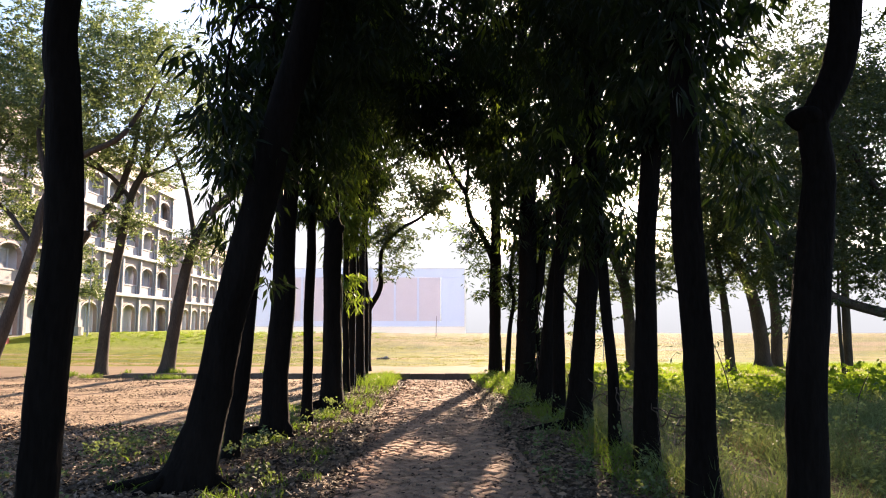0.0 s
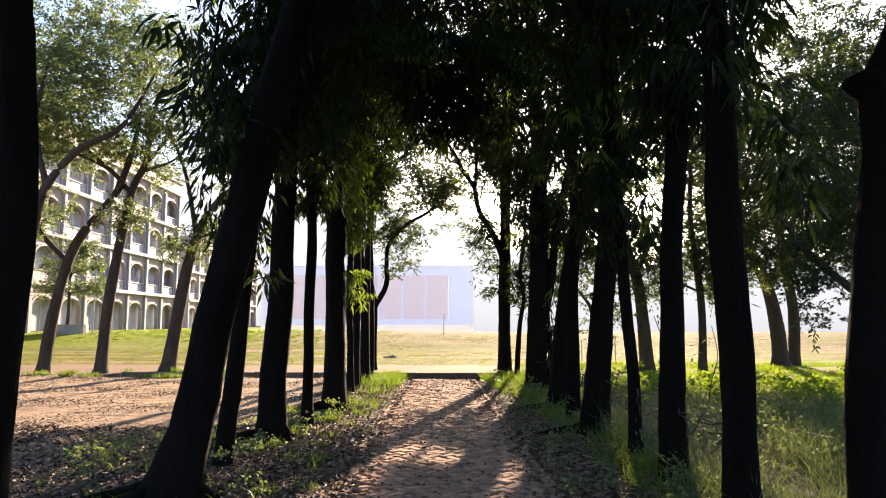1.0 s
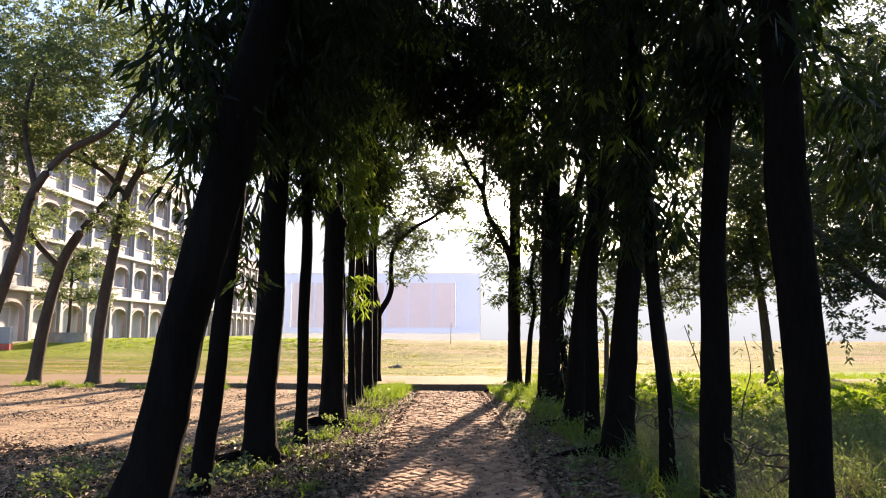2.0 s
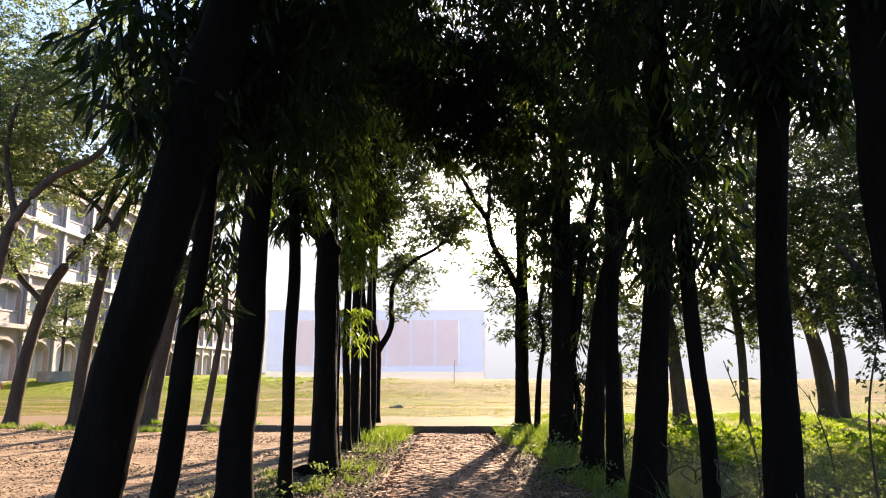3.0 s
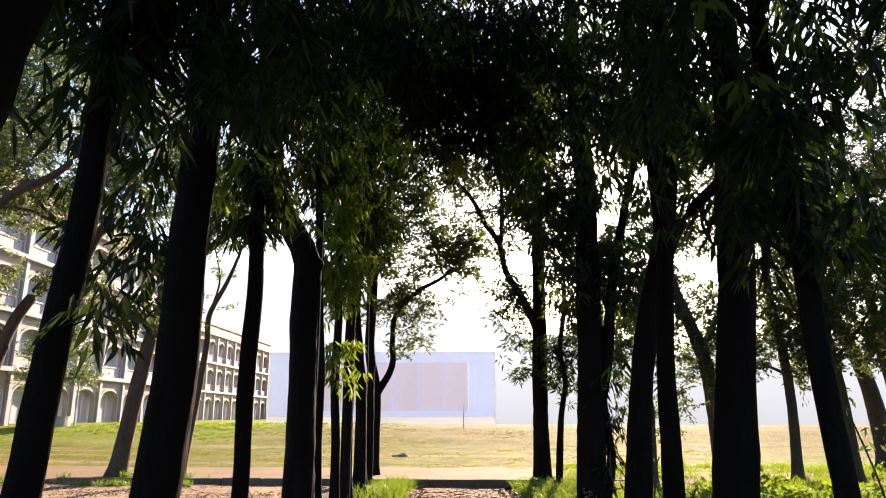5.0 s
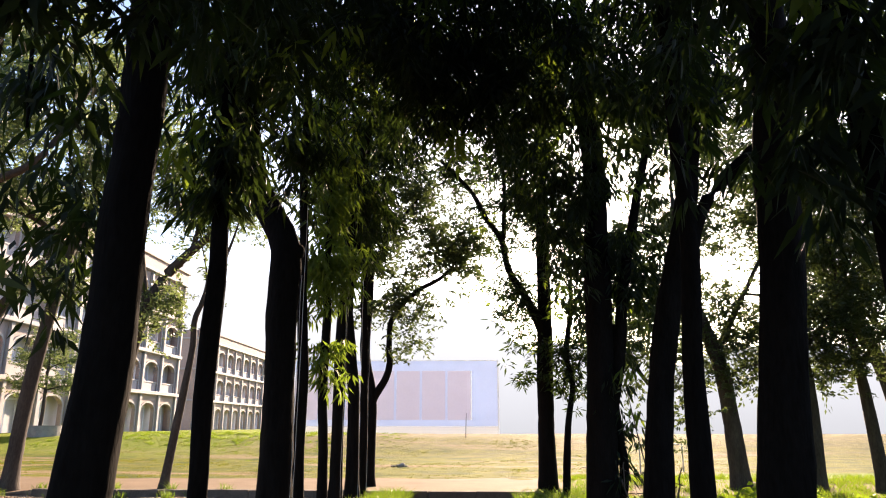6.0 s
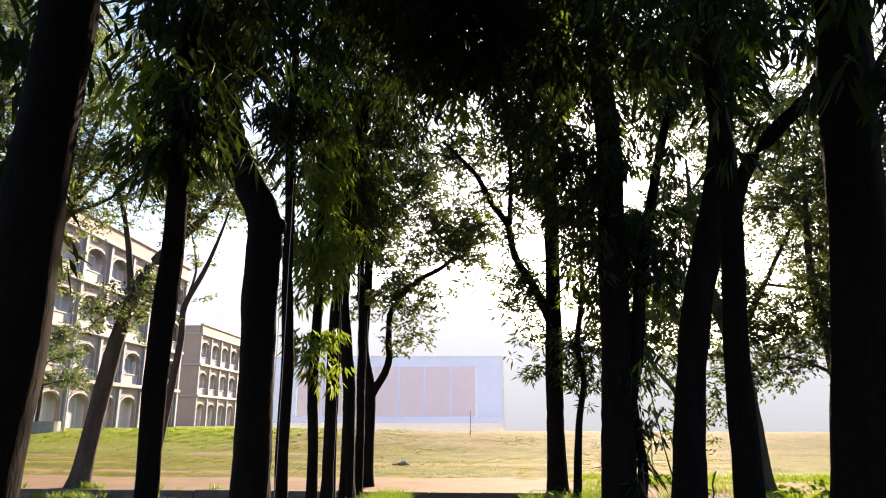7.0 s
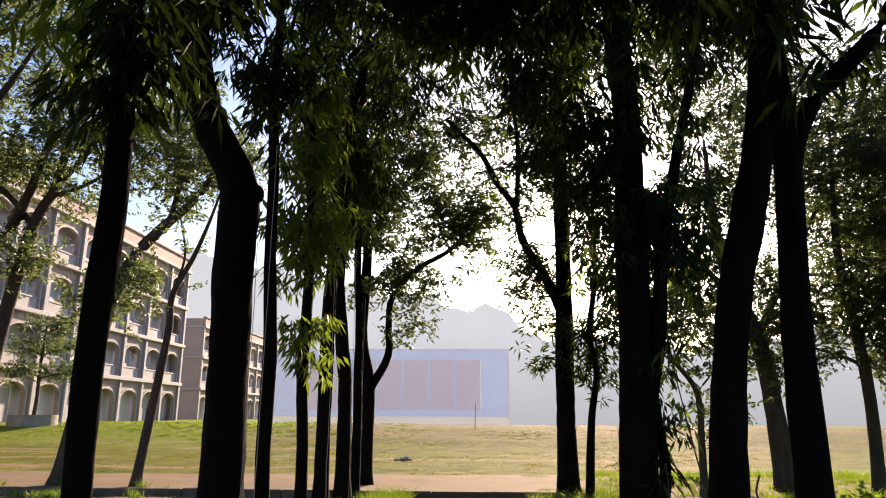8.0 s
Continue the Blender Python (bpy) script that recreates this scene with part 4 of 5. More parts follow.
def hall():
    """The pale hall that closes the field: haze put into translucent panels, frame and base."""
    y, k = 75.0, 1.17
    h = thing("pavilion", (0, y, 0.5), "pale hall with blue frame and pinkish panels, translucent to glow like mist", "pavilion")

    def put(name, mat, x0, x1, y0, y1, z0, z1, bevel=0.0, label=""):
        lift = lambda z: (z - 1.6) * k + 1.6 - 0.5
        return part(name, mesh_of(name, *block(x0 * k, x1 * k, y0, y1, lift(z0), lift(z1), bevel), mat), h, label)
    put("skirt", HAZE_WHITE, -17.3, 1.97, -0.02, 0.02, -0.2, 1.62, 0, "plain pale strip below the hall, translucent to glow like mist")
    put("top_beam", HAZE_BLUE, -17.3, 1.97, -0.02, 0.02, 6.17, 7.0)
    put("bottom_beam", HAZE_BLUE, -17.3, 1.97, -0.02, 0.02, 1.64, 2.15)
    put("pier", HAZE_BLUE, -0.16, 1.97, -0.02, 0.02, 2.152, 6.168)
    put("pier", HAZE_BLUE, -17.3, -15.2, -0.02, 0.02, 2.152, 6.168)
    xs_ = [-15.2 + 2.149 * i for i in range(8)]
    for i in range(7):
        put("panel", HAZE_PINK, xs_[i] + 0.1, xs_[i + 1] - 0.1, 0.03, 0.06, 2.153, 6.167, 0, "pinkish hall panel, translucent to glow like haze")
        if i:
            put("mullion", HAZE_BLUE, xs_[i] - 0.096, xs_[i] + 0.096, -0.03, 0.03, 2.153, 6.167)
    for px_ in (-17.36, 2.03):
        put("pole", HAZE_WHITE, px_ - 0.05, px_ + 0.05, -0.05, 0.05, -0.2, 7.05)
    put("top_rail", HAZE_WHITE, -17.3, 1.97, -0.04, 0.04, 7.004, 7.06)


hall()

# far woods closing the field: mist painted as emission, brighter upward
bd = bpy.data.materials.new("mist_backdrop")
bd.use_nodes = True
bn, bl = bd.node_tree.nodes, bd.node_tree.links
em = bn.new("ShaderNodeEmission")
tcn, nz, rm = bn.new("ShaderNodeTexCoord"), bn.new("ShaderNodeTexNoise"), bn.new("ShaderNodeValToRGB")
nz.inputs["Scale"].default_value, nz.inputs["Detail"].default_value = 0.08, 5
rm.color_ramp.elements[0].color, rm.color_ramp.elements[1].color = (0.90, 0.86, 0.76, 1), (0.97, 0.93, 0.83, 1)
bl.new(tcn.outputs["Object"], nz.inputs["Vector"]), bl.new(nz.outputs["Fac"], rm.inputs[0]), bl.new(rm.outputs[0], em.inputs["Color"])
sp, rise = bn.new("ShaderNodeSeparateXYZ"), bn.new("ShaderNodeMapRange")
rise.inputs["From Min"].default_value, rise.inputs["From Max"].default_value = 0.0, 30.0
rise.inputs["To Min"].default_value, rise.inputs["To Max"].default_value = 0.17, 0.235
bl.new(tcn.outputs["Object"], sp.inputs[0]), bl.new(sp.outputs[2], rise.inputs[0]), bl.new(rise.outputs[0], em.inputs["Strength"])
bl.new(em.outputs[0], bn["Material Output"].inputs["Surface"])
br = np.random.default_rng(9)
angs = np.linspace(radians(20), radians(160), 1600)
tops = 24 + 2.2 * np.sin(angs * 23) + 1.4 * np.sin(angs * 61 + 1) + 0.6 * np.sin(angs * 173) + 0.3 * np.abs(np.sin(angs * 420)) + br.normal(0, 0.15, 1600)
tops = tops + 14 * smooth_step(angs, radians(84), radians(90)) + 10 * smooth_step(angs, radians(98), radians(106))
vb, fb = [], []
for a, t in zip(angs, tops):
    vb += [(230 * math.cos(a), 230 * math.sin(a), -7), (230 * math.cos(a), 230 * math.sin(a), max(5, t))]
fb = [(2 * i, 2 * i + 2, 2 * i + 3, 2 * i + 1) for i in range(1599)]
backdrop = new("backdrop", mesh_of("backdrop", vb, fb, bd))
tagged(backdrop, "glowing sheet painted as pale far woods in morning mist", "backdrop", kind="structure")

# ---- small things in the field ----
pole = thing("marker_pole", (-0.46, 46.5, float(height_at(-0.46, 46.5))), "thin dark marker pole standing in the field", "pole")
part("shaft", mesh_of("shaft", *tube(smooth_line([(0, 0, -0.1), (0.01, 0, 0.7), (0.04, 0, 1.35)]), np.linspace(0.025, 0.015, len(smooth_line([(0, 0, -0.1), (0.01, 0, 0.7), (0.04, 0, 1.35)]))), 7), VINE, True), pole)

stone = thing("rubble", (-2.73, 32.5, float(height_at(-2.73, 32.5))), "small heap of grey stones in the grass", "stones")
sr = np.random.default_rng(3)
for dx, dy, s in ((-0.3, 0, 0.05), (-0.1, 0.1, 0.07), (0.08, 0, 0.12), (0.24, -0.05, 0.05), (-0.2, -0.1, 0.05)):
    bm = bmesh.new()
    bmesh.ops.create_icosphere(bm, subdivisions=2, radius=s)
    for v in bm.verts:
        v.co *= 1 + 0.25 * noise.noise(v.co * 9 + Vector((dx * 20, 0, 0)))
        v.co.z *= 0.75
        v.co += Vector((dx, dy, s * 0.45))
    me = bpy.data.meshes.new("stone")
    bm.to_mesh(me)
    bm.free()
    me.materials.append(ROCK)
    part("stone", me, stone)

lamp = thing("lamp_post", (-24.0, 47.0, float(height_at(-24, 47))), "slim grey steel lamp post before the building", "lamp post")
part("shaft", mesh_of("shaft", *tube(smooth_line([(0, 0, -0.2), (0.02, 0, 3), (0.05, 0, 6.0)]), np.linspace(0.06, 0.035, len(smooth_line([(0, 0, -0.2), (0.02, 0, 3), (0.05, 0, 6.0)]))), 8, 0.0), STEEL, True), lamp)
part("arm", mesh_of("arm", *tube(smooth_line([(0.05, 0, 5.9), (-0.3, 0, 6.15), (-0.9, 0, 6.1)]), np.linspace(0.03, 0.025, len(smooth_line([(0.05, 0, 5.9), (-0.3, 0, 6.15), (-0.9, 0, 6.1)]))), 7, 0.0), STEEL, True), lamp)

planter = thing("tree_planter", (-26.0, 47.5, float(height_at(-26, 47.5))), "round grey concrete planter round a tree", "planter")
ring = []
for i in range(28):
    a = 2 * math.pi * i / 28
    for r_, z_ in ((1.3, -0.3), (1.3, 0.55), (1.1, 0.55), (1.1, 0.2)):
        ring.append((r_ * math.cos(a), r_ * math.sin(a), z_))
part("rim", mesh_of("rim", ring, [(4 * i + k, 4 * ((i + 1) % 28) + k, 4 * ((i + 1) % 28) + k + 1, 4 * i + k + 1) for i in range(28) for k in range(3)], CONCRETE), planter)
part("soil", mesh_of("soil", [(1.12 * math.cos(2 * math.pi * i / 28), 1.12 * math.sin(2 * math.pi * i / 28), 0.4) for i in range(28)], [list(range(28))], SOIL), planter)
spreading_tree(-26.0, 47.5, P3((0, 0.3), (0.05, 1.6), (0.0, 3.4), (0.05, 6.4)), 0.22,
               [(P3((0, 2.6), (1.2, 2.9), (2.6, 2.9)), 0.05), (P3((0, 2.7), (-1.2, 3.0), (-2.4, 3.0)), 0.05), (P3((0, 3.9), (1.1, 4.3), (2.2, 4.3)), 0.05), (P3((0, 4.0), (-1.2, 4.4), (-2.2, 4.4)), 0.05), (P3((0, 5.2), (0.9, 5.6), (1.6, 5.7)), 0.04)],
               [((0.8, 0, 3.1), (2.4, 2.0, 0.22), 130), ((0, 0, 4.5), (2.2, 1.8, 0.22), 110), ((0.2, 0, 5.8), (1.6, 1.4, 0.25), 80)], 91, "tiered young tree growing in a round planter", 0.16)


wall_stub = thing("low_wall", (-28.0, 43.0, float(height_at(-28, 43))), "low white painted wall with a red base", "wall")
part("wall", mesh_of("wall", *block(-1.1, 1.1, -0.15, 0.15, 0.35, 1.35, 0.02), PAINT), wall_stub)
part("red_base", mesh_of("red_base", *block(-1.14, 1.14, -0.19, 0.19, -0.3, 0.348, 0.02), material("red_paint", (0.42, 0.08, 0.06), (0.55, 0.14, 0.10), 2, 0.7)), wall_stub, "faded red painted base")


goal = thing("goal_frame", (6.2, 30.0, float(height_at(6.2, 30))), "small thin metal goal frame standing in the field", "goal")
for gx_ in (-0.7, 0.7):
    part("post", mesh_of("post", *tube(smooth_line([(gx_, 0, -0.1), (gx_, 0, 0.88)]), np.full(len(smooth_line([(gx_, 0, -0.1), (gx_, 0, 0.88)])), 0.022), 7, 0), STEEL, True), goal)
part("crossbar", mesh_of("crossbar", *tube(smooth_line([(-0.7, 0, 0.87), (0.7, 0, 0.87)]), np.full(len(smooth_line([(-0.7, 0, 0.87), (0.7, 0, 0.87)])), 0.02), 7, 0), STEEL, True), goal)
cable_line = smooth_line([(-2.8, 23.6, 7.2), (-0.5, 22.7, 6.95), (1.75, 21.7, 7.0)], 0.2)
cable = tagged(new("overhead_cable", mesh_of("overhead_cable", *tube(cable_line, np.full(len(cable_line), 0.008), 5, 0), VINE)), "thin dark cable strung between two trees", "cable")


# ---- grass, weeds and litter ----
def blades(n, place, tall, wide, rng, lean=0.35):
    """Grass blades: bent, tapering, two quads folded into four triangles."""
    b = place(n)
    n = len(b)
    way = rng.normal(0, lean, (n, 3)) + [[0, 0, 1.0]]
    way[:, 2] = np.abs(way[:, 2])
    way /= np.linalg.norm(way, axis=1)[:, None]
    side = np.cross(way, rng.normal(0, 1, (n, 3)))
    side /= np.linalg.norm(side, axis=1)[:, None]
    h = tall(b) * rng.uniform(0.5, 1.2, n)
    w = wide * rng.uniform(0.7, 1.3, (n, 1))
    bend = np.stack([rng.normal(0, 0.3, n), rng.normal(0, 0.3, n), -0.12 * np.ones(n)], 1) * h[:, None]
    mid = b + way * h[:, None] * 0.55 + bend * 0.25
    tip = b + way * h[:, None] + bend
    v = np.stack([b - side * w / 2, b + side * w / 2, mid + side * w * 0.4, mid - side * w * 0.4, tip], 1).reshape(-1, 3)
    i = np.arange(n)[:, None] * 5
    return v, np.concatenate([i + [0, 1, 2], i + [0, 2, 3], i + [3, 2, 4]], 0)


def scatter_in(x0, x1, y0, y1, rng, keep=None, clump=0.0):
    def place(n):
        x, y = rng.uniform(x0, x1, n), rng.uniform(y0, y1, n)
        if clump:
            m = max(1, int(n / clump))
            cx, cy = rng.uniform(x0, x1, m), rng.uniform(y0, y1, m)
            k = rng.integers(0, m, n)
            x, y = cx[k] + rng.normal(0, 0.09, n), cy[k] + rng.normal(0, 0.09, n)
        ok = np.ones(n, bool) if keep is None else keep(x, y)
        x, y = x[ok], y[ok]
        return np.stack([x, y, height_at(x, y) - 0.01], 1)
    return place


def stuff(name, v, f, mat, label, category):
    return tagged(new(name, leaves_mesh(name, v, f, mat)), label, category, kind="stuff")


gr = np.random.default_rng(21)
off_right = lambda d: (lambda x, y: x > path_centre(y) + d)
# bright tufts at the path's end
v1 = blades(4600, scatter_in(-2.3, -1.4, 13.5, 22.1, gr, lambda x, y: gr.uniform(0, 1, len(x)) < smooth_step(y, 17.5, 21.0) + 0.16 * (np.sin(y * 2.3) > 0.3), 30), lambda b: 0.33 + 0 * b[:, 0], 0.012, gr)
stuff("grass_tufts", *v1, GRASS, "bright sunlit green grass tufts by the path", "grass")
v2 = blades(8000, scatter_in(0.75, 2.6, 6.5, 22.1, gr, lambda x, y: x > path_centre(y) + 1.18 + 0.35 * gr.uniform(0, 1, len(x)) ** 2 + 0.5 * (1 - smooth_step(y, 12, 19)), 20), lambda b: 0.16 + 0.16 * smooth_step(b[:, 0], 1.0, 2.2) + 0.16 * smooth_step(b[:, 1], 16, 20), 0.011, gr, 0.5)
stuff("verge_grass", *v2, GRASS, "green grass growing along the path's verge", "grass")
low_far = lambda y: 1.0 - 0.62 * smooth_step(y, 9.0, 16.0)
v3 = blades(40000, scatter_in(2.2, 12.5, 5.0, 19.0, gr, None, 24), lambda b: low_far(b[:, 1]) * (0.5 + 0.2 * np.sin(b[:, 0] * 2.1) * np.sin(b[:, 1] * 1.7)), 0.008, gr, 0.5)
stuff("tall_weeds", *v3, WEED, "tall unkempt weeds and grass behind the trees", "weeds")
v4 = blades(1500, scatter_in(-3.6, -1.3, 5.5, 14.5, gr, lambda x, y: (x < path_centre(y) - 1.25), 26), lambda b: 0.17 + 0 * b[:, 0], 0.011, gr)
stuff("shade_grass", *v4, GRASS, "short green grass under the trees", "grass")
v5 = blades(1600, scatter_in(-13, -5.5, 21.3, 22.6, gr, None, 60), lambda b: 0.22 + 0 * b[:, 0], 0.014, gr)
stuff("kerb_grass", *v5, GRASS, "sunlit grass tufts along the kerb", "grass")
v6 = blades(9000, scatter_in(1.9, 12.5, 5.0, 24.0, gr, None, 30), lambda b: low_far(b[:, 1]) * (0.42 + 0.2 * np.sin(b[:, 0] * 1.3 + 1) * np.sin(b[:, 1] * 1.1)), 0.007, gr, 0.6)
stuff("dry_weeds", *v6, DRY, "dry straw-coloured weeds among the green", "weeds")
v7 = blades(34000, scatter_in(-19, 10, 26.4, 46, gr, None, 14), lambda b: 0.055 + 0.035 * np.sin(b[:, 0] * 0.8) * np.sin(b[:, 1] * 0.9), 0.014, gr, 0.5)
stuff("field_grass", *v7, FIELD_GRASS, "short worn grass over the field", "grass")
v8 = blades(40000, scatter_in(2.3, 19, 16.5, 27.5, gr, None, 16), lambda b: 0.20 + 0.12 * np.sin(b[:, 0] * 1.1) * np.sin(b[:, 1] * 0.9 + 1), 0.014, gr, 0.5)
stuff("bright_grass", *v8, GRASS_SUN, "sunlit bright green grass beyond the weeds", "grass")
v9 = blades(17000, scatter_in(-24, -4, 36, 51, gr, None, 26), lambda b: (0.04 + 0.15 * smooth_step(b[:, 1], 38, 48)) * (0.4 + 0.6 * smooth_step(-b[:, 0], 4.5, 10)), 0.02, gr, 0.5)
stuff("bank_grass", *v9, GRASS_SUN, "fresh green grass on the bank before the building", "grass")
# low broad leaves on both verges
bc = np.concatenate([np.stack([gr.uniform(1.15, 2.6, 380), gr.uniform(6.5, 21.5, 380)], 1), np.stack([gr.uniform(-2.9, -1.7, 60), gr.uniform(6.5, 13, 60)], 1)])
bc = np.column_stack([bc, height_at(bc[:, 0], bc[:, 1]) + gr.uniform(0.02, 0.14, len(bc))])
stuff("verge_weeds", *feathery(bunched(bc, gr, 5, 0.1), 12, gr, 0.06, 0.035, 0.09), WEED, "low broad-leaved weeds on the path's verges", "weeds")
# broad-leaved weeds
wc = np.stack([gr.uniform(2.5, 11.5, 4200), gr.uniform(5.0, 19.0, 4200)], 1)
wc = wc[gr.uniform(0, 1, 4200) < 0.55 + 0.6 * np.sin(wc[:, 0] * 1.5 + 0.7) * np.sin(wc[:, 1] * 1.2)]
wc = np.column_stack([wc, height_at(wc[:, 0], wc[:, 1]) + low_far(wc[:, 1]) * gr.uniform(0.06, 0.62, len(wc))])
stuff("leafy_weeds", *feathery(wc, 13, gr, 0.06, 0.024, 0.17), WEED, "leafy green undergrowth behind the trees", "weeds")
ec = np.stack([gr.uniform(2.9, 14.0, 520), gr.uniform(14.5, 18.5, 520)], 1)
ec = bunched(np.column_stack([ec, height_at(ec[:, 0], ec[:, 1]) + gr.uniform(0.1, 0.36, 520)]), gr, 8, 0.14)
# edge weeds take the sunlit grass colour instead of the weed colour
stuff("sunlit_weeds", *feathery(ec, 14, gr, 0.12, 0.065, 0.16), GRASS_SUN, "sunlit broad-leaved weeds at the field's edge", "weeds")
lc = bunched(np.stack([gr.uniform(-6.5, -2.3, 230), gr.uniform(5.2, 9.8, 230), np.zeros(230)], 1), gr, 9, 0.16)[:, :2]
lc = np.column_stack([lc, height_at(lc[:, 0], lc[:, 1]) + gr.uniform(0.03, 0.22, len(lc))])
stuff("low_weeds", *feathery(lc, 12, gr, 0.055, 0.028, 0.1), WEED, "low leafy weeds under the leaning tree", "weeds")


def litter(n, x0, x1, y0, y1, keep, size):
    x, y = gr.uniform(x0, x1, n), gr.uniform(y0, y1, n)
    ok = keep(x, y)
    x, y = x[ok], y[ok]
    base = np.stack([x, y, height_at(x, y) + 0.012 + gr.uniform(0, 0.015, len(x))], 1)
    on = np.abs(x - path_centre(y)) < 1.02
    base[on, 2] = 0.016 + gr.uniform(0, 0.012, on.sum())
    way = gr.normal(0, 1, (len(x), 3)) * [1, 1, 0.22]
    return leaf_sheet(base, way, size, size * 0.36, gr, 0.5)


edge_near = lambda x, y: gr.uniform(0, 1, len(x)) < 0.13 + 0.87 * smooth_step(np.abs(x - path_centre(y)), 0.65, 1.1)
stuff("leaf_litter", *litter(34000, -2.6, 2.4, 5.0, 21.5, edge_near, 0.06), LITTER, "dry brown leaves scattered along the path", "fallen leaves")
stuff("yard_litter", *litter(70000, -15, -1.6, 5.0, 22.0, lambda x, y: gr.uniform(0, 1, len(x)) < (0.3 + 0.5 * np.sin(x * 1.3 + 0.4 * y) * np.sin(y * 1.9 - 0.6 * x)) + 0.8 * (1 - smooth_step(y, 8, 13)), 0.055), LITTER, "dry fallen leaves over the dirt yard", "fallen leaves")

near_floor = lambda x, y: np.abs(x - path_centre(y)) > 0.95
stuff("curled_litter", *litter(15000, -7.0, 2.7, 4.8, 11.5, near_floor, 0.095), LITTER, "large curled dry leaves under the trees", "fallen leaves")

# ---- thin saplings among the weeds ----
for i, (sx, sy, knots) in enumerate(((3.1, 10.4, ((0, -0.05), (0.05, 0.5), (-0.06, 1.1), (-0.25, 1.7))), (4.2, 12.2, ((0, -0.05), (0.06, 0.6), (0.2, 1.1), (0.12, 1.6))), (5.6, 13.6, ((0, -0.05), (-0.1, 0.6), (-0.3, 1.2), (-0.55, 1.5))),
                                  (2.42, 15.6, ((0, -0.05), (-0.04, 0.7), (-0.16, 1.3), (-0.32, 2.2))), (2.5, 15.75, ((0, -0.05), (0.02, 0.6), (0.1, 1.3), (0.05, 1.9))), (2.9, 7.6, ((0, -0.05), (-0.1, 0.6), (-0.12, 1.3), (0.02, 1.9))), (6.4, 11.0, ((0, -0.05), (0.1, 0.5), (0.3, 0.9))))):
    sap = thing("sapling", (sx, sy, float(height_at(sx, sy))), "thin bare-stemmed sapling with a few leaves in the weeds", "sapling", "saplings in the weeds")
    line = smooth_line(P3(*knots), 0.08)
    part("stem", mesh_of("stem", *tube(line, np.linspace(0.014, 0.005, len(line)), 6, 0.08, i), VINE, True), sap)
    rs = np.random.default_rng(300 + i)
    part("leaves", leaves_mesh("leaves", *drooping(line[len(line) // 3:: 2] + rs.normal(0, 0.09, (len(line[len(line) // 3:: 2]), 3)), 4, rs, 0.11, 0.03, 0.1, 0.4), WEED), sap)

# ---- wire fence with dry vines, nailed to the tree row ----
fence = thing("wire_fence", (2.35, 5.0, 0), "sagging rusty wire strung from tree to tree", "fence")
posts = [5.0, 6.2, 7.8, 9.3, 11.0, 12.4, 14.1, 17.5, 21.1]
for zw in (0.55, 0.95):
    for a, b in zip(posts[:-1], posts[1:]):
        line = smooth_line([(0, a - 5, zw), (0.02, (a + b) / 2 - 5, zw - 0.05 * (b - a) / 2), (0, b - 5, zw)], 0.3)
        part("wire", mesh_of("wire", *tube(line, np.full(len(line), 0.0022), 4, 0), WIRE), fence)
net_v, net_f = [], []
for k in range(-9, 128):
    for s_ in (-1, 1):
        a0, z0_, z1_ = 1.2 + 0.075 * k, 0.12, 0.92
        dy = s_ * (z1_ - z0_) * 0.75
        start = a0 if s_ > 0 else a0 - dy
        zig = [(0.012 * s_ + 0.02 * math.sin(1.3 * (start + dy * q)), start + dy * q, z0_ + (z1_ - z0_) * q - 0.04 * math.sin(2.1 * (start + dy * q))) for q in (0.0, 0.33, 0.66, 1.0)]
        nv, nf = tube(np.array(zig), np.full(4, 0.0013), 3, 0)
        net_f += [[i + len(net_v) for i in q] for q in nf]
        net_v += [tuple(p) for p in nv]
part("wire_net", mesh_of("wire_net", net_v, net_f, WIRE), fence, "thin rusty diamond wire net")
vines = thing("dry_vine", (2.3, 5.0, 0), "tangled dry creeper hanging on the wire fence", "creeper")
vr = np.random.default_rng(44)
for a, b in zip(posts[1:-1], posts[2:]):
    for k in range(3):
        knots = [(vr.normal(0, 0.08), t - 5, 0.85 + vr.normal(0, 0.1) - 0.25 * math.sin(math.pi * (t - a) / (b - a))) for t in np.linspace(a, b, 8)]
        line = smooth_line(knots, 0.08)
        line += vr.normal(0, 0.008, line.shape)
        part("stem", mesh_of("stem", *tube(line, np.full(len(line), vr.uniform(0.004, 0.009)), 5, 0.1), VINE), vines)

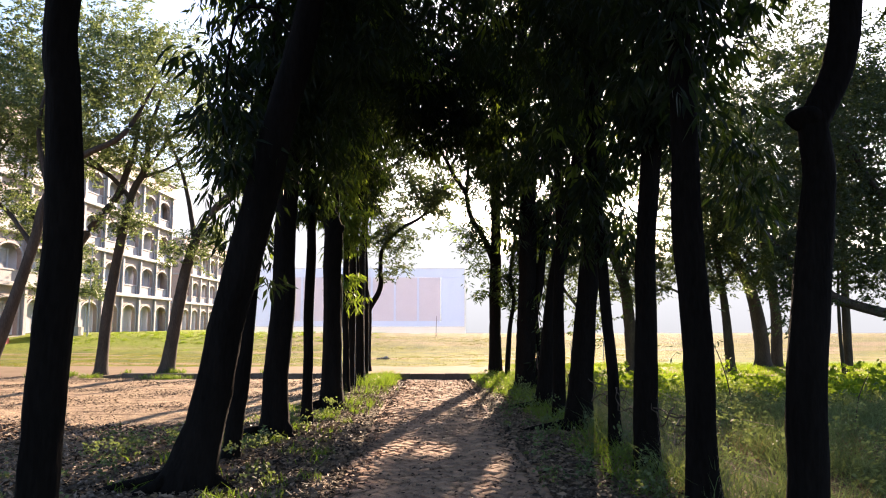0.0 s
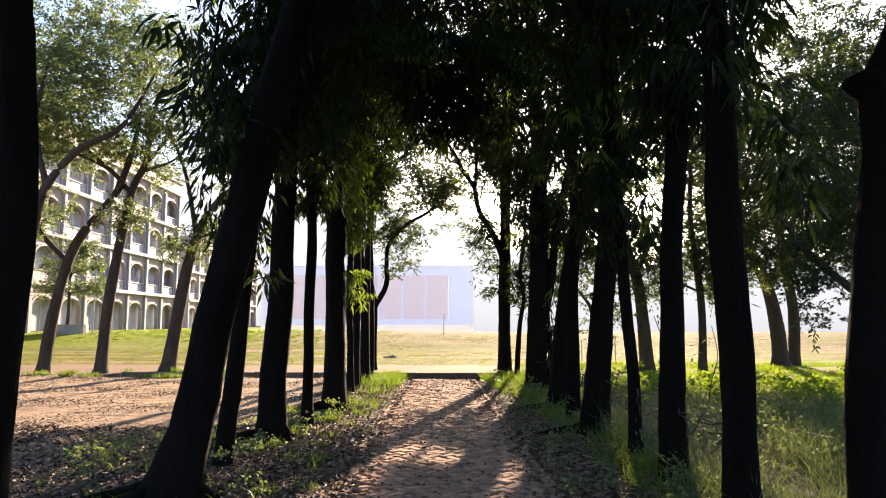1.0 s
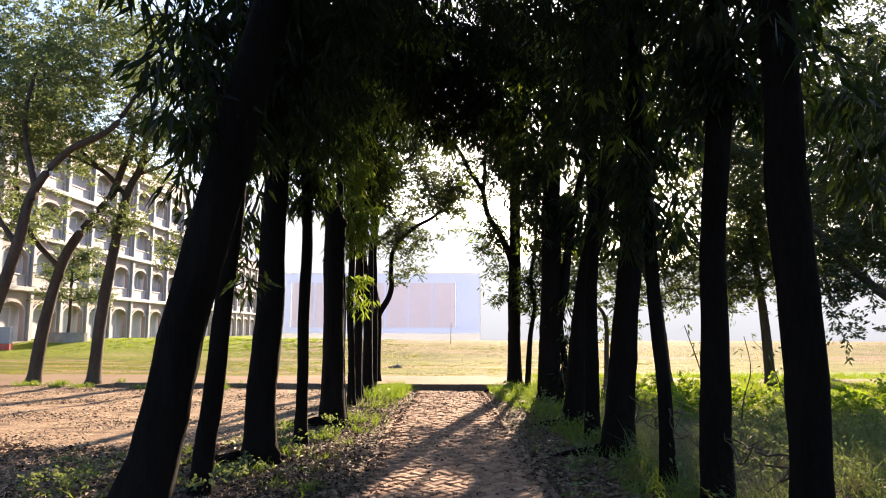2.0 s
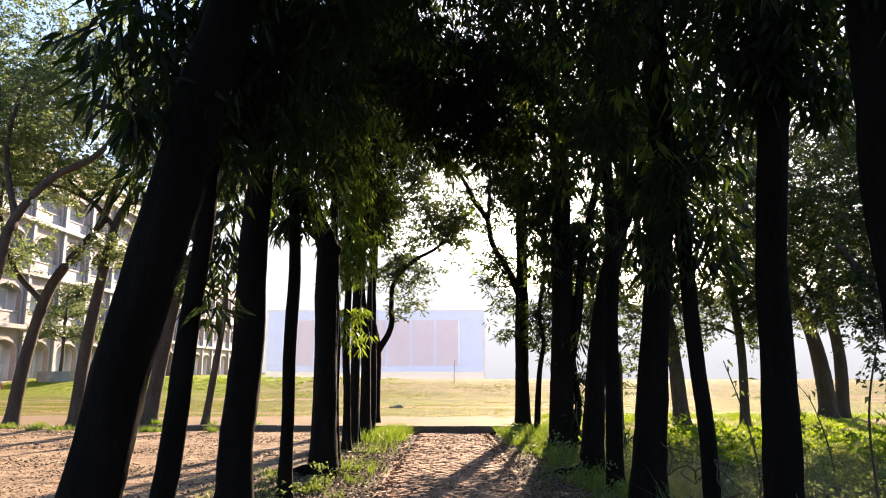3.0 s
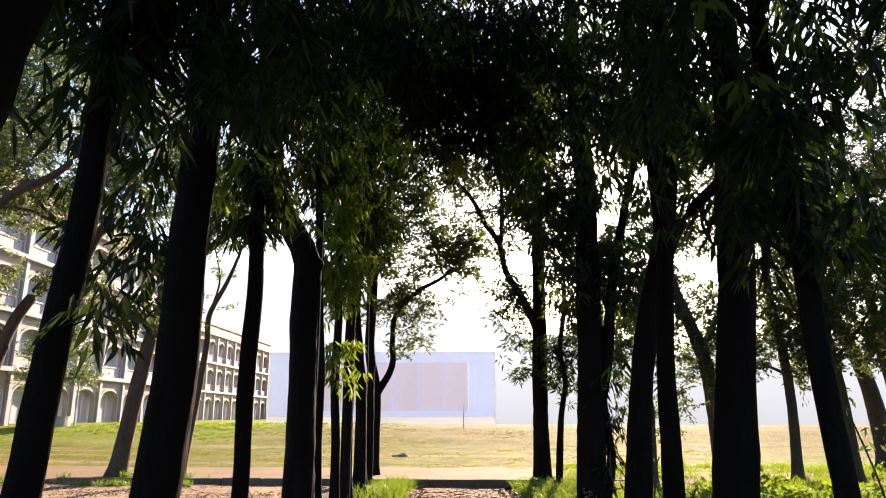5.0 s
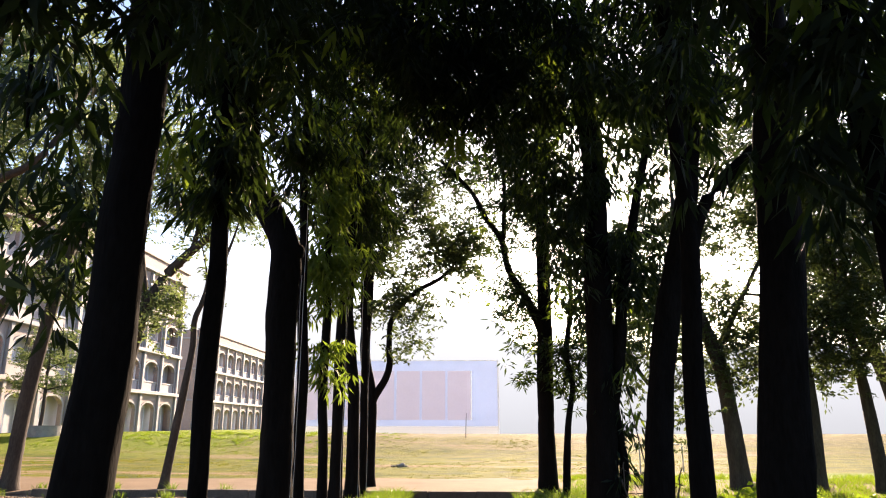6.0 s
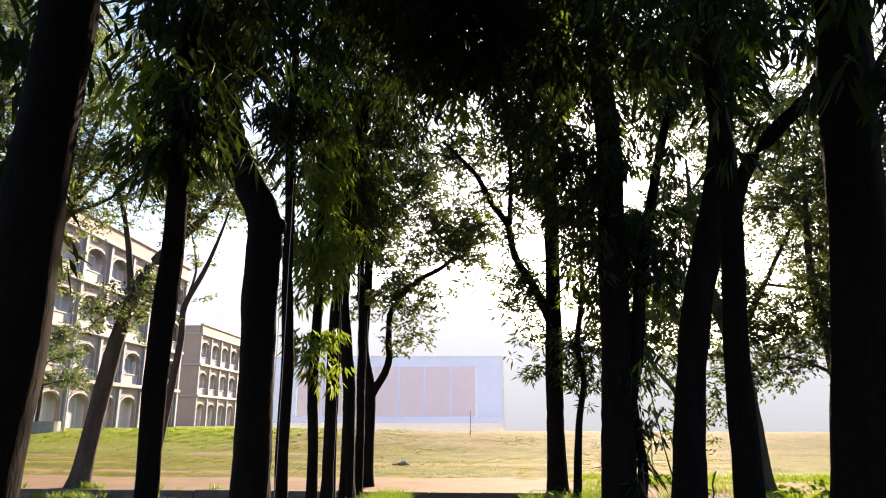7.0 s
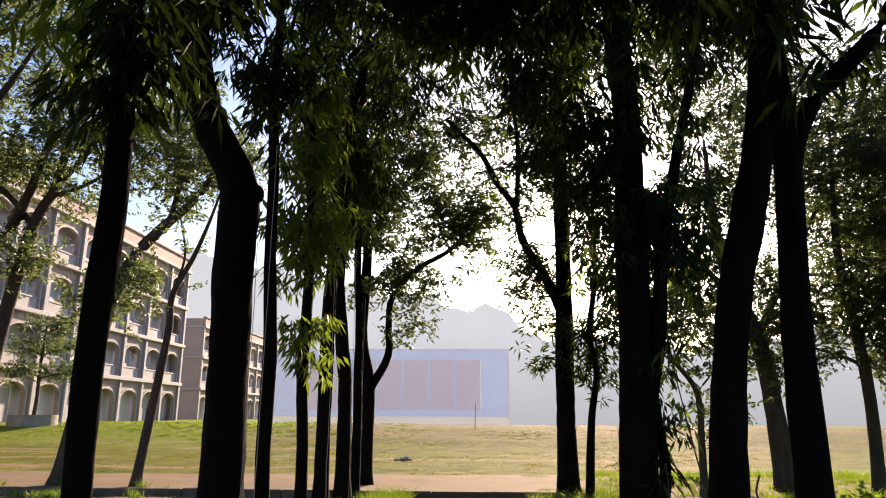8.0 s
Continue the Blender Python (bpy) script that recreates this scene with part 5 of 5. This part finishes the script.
# ---- the brick path: herringbone bricks between edging rows ----
path = thing("brick_path", (0, 0, 0), "worn herringbone brick path strewn with dry leaves", "path", kind="structure")
py = np.arange(-6, 22.26, 0.25)
vb, fb = [], []
for j, yy in enumerate(py):
    c = float(path_centre(yy))
    vb += [(c - 1.06, yy, -0.026), (c + 1.06, yy, -0.026)]
fb = [(2 * j, 2 * j + 1, 2 * j + 3, 2 * j + 2) for j in range(len(py) - 1)]
part("bed", mesh_of("bed", vb, fb, SOIL), path, "dark soil between the bricks")
BL, BW = 0.24, 0.12
brick_mesh = mesh_of("brick", *block(-BL / 2 + 0.004, BL / 2 - 0.004, -BW / 2 + 0.004, BW / 2 - 0.004, -0.05, 0.0, 0.013), BRICK)
pr = np.random.default_rng(77)
spots = []
s2 = math.sqrt(0.5)
for along in range(-62, 270):
    for across in range(-14, 15):
        if (along + across) % 2:
            continue
        a, c = (across + along) // 2, (across - along) // 2
        kind_of = along % 4
        if kind_of == 0:
            cx_, cy_, turn = (a + 1.0) * BW, (c + 0.5) * BW, 45
        elif kind_of == 3:
            cx_, cy_, turn = (a + 0.5) * BW, (c + 1.0) * BW, -45
        else:
            continue
        X_, Y_ = (cx_ + cy_) * s2, (cx_ - cy_) * s2
        if -5 < Y_ < 22.1 and abs(X_ - float(path_centre(Y_))) < 0.95:
            spots.append((X_, Y_, turn))
for y_ in np.arange(-6, 22.1, BL + 0.001):
    for s_ in (-1, 1):
        if pr.uniform() < 0.1:
            continue
        spots.append((float(path_centre(y_)) + s_ * 1.03 + float(pr.normal(0, 0.012)), float(y_), 90))
far_v, far_f = [], []
near_bricks = sorted((s for s in spots if 6.3 < s[1]), key=lambda s: s[1])[:300]
chosen = set(near_bricks)
bv, bf = block(-BL / 2 + 0.004, BL / 2 - 0.004, -BW / 2 + 0.004, BW / 2 - 0.004, -0.05, 0.0, 0.013)
for s in spots:
    m = pose(s[0], s[1], 0.008 + pr.normal(0, 0.006) + 0.012 * math.sin(1.3 * s[0] + 0.9 * s[1]) * math.sin(1.7 * s[1]), pr.normal(0, 2.2), pr.normal(0, 2.2), s[2] + pr.normal(0, 2.0)) @ Matrix.Diagonal((pr.uniform(0.9, 0.99), pr.uniform(0.86, 0.97), 1, 1))
    if s in chosen:
        ob = part("brick", brick_mesh, path)
        ob.matrix_local = m
    else:
        far_f += [[k + len(far_v) for k in q] for q in bf]
        far_v += [tuple(m @ Vector(p)) for p in bv]
tagged(part("far_bricks", mesh_of("far_bricks", far_v, far_f, BRICK_JOINED), path), "worn red bricks of the path", kind="stuff")
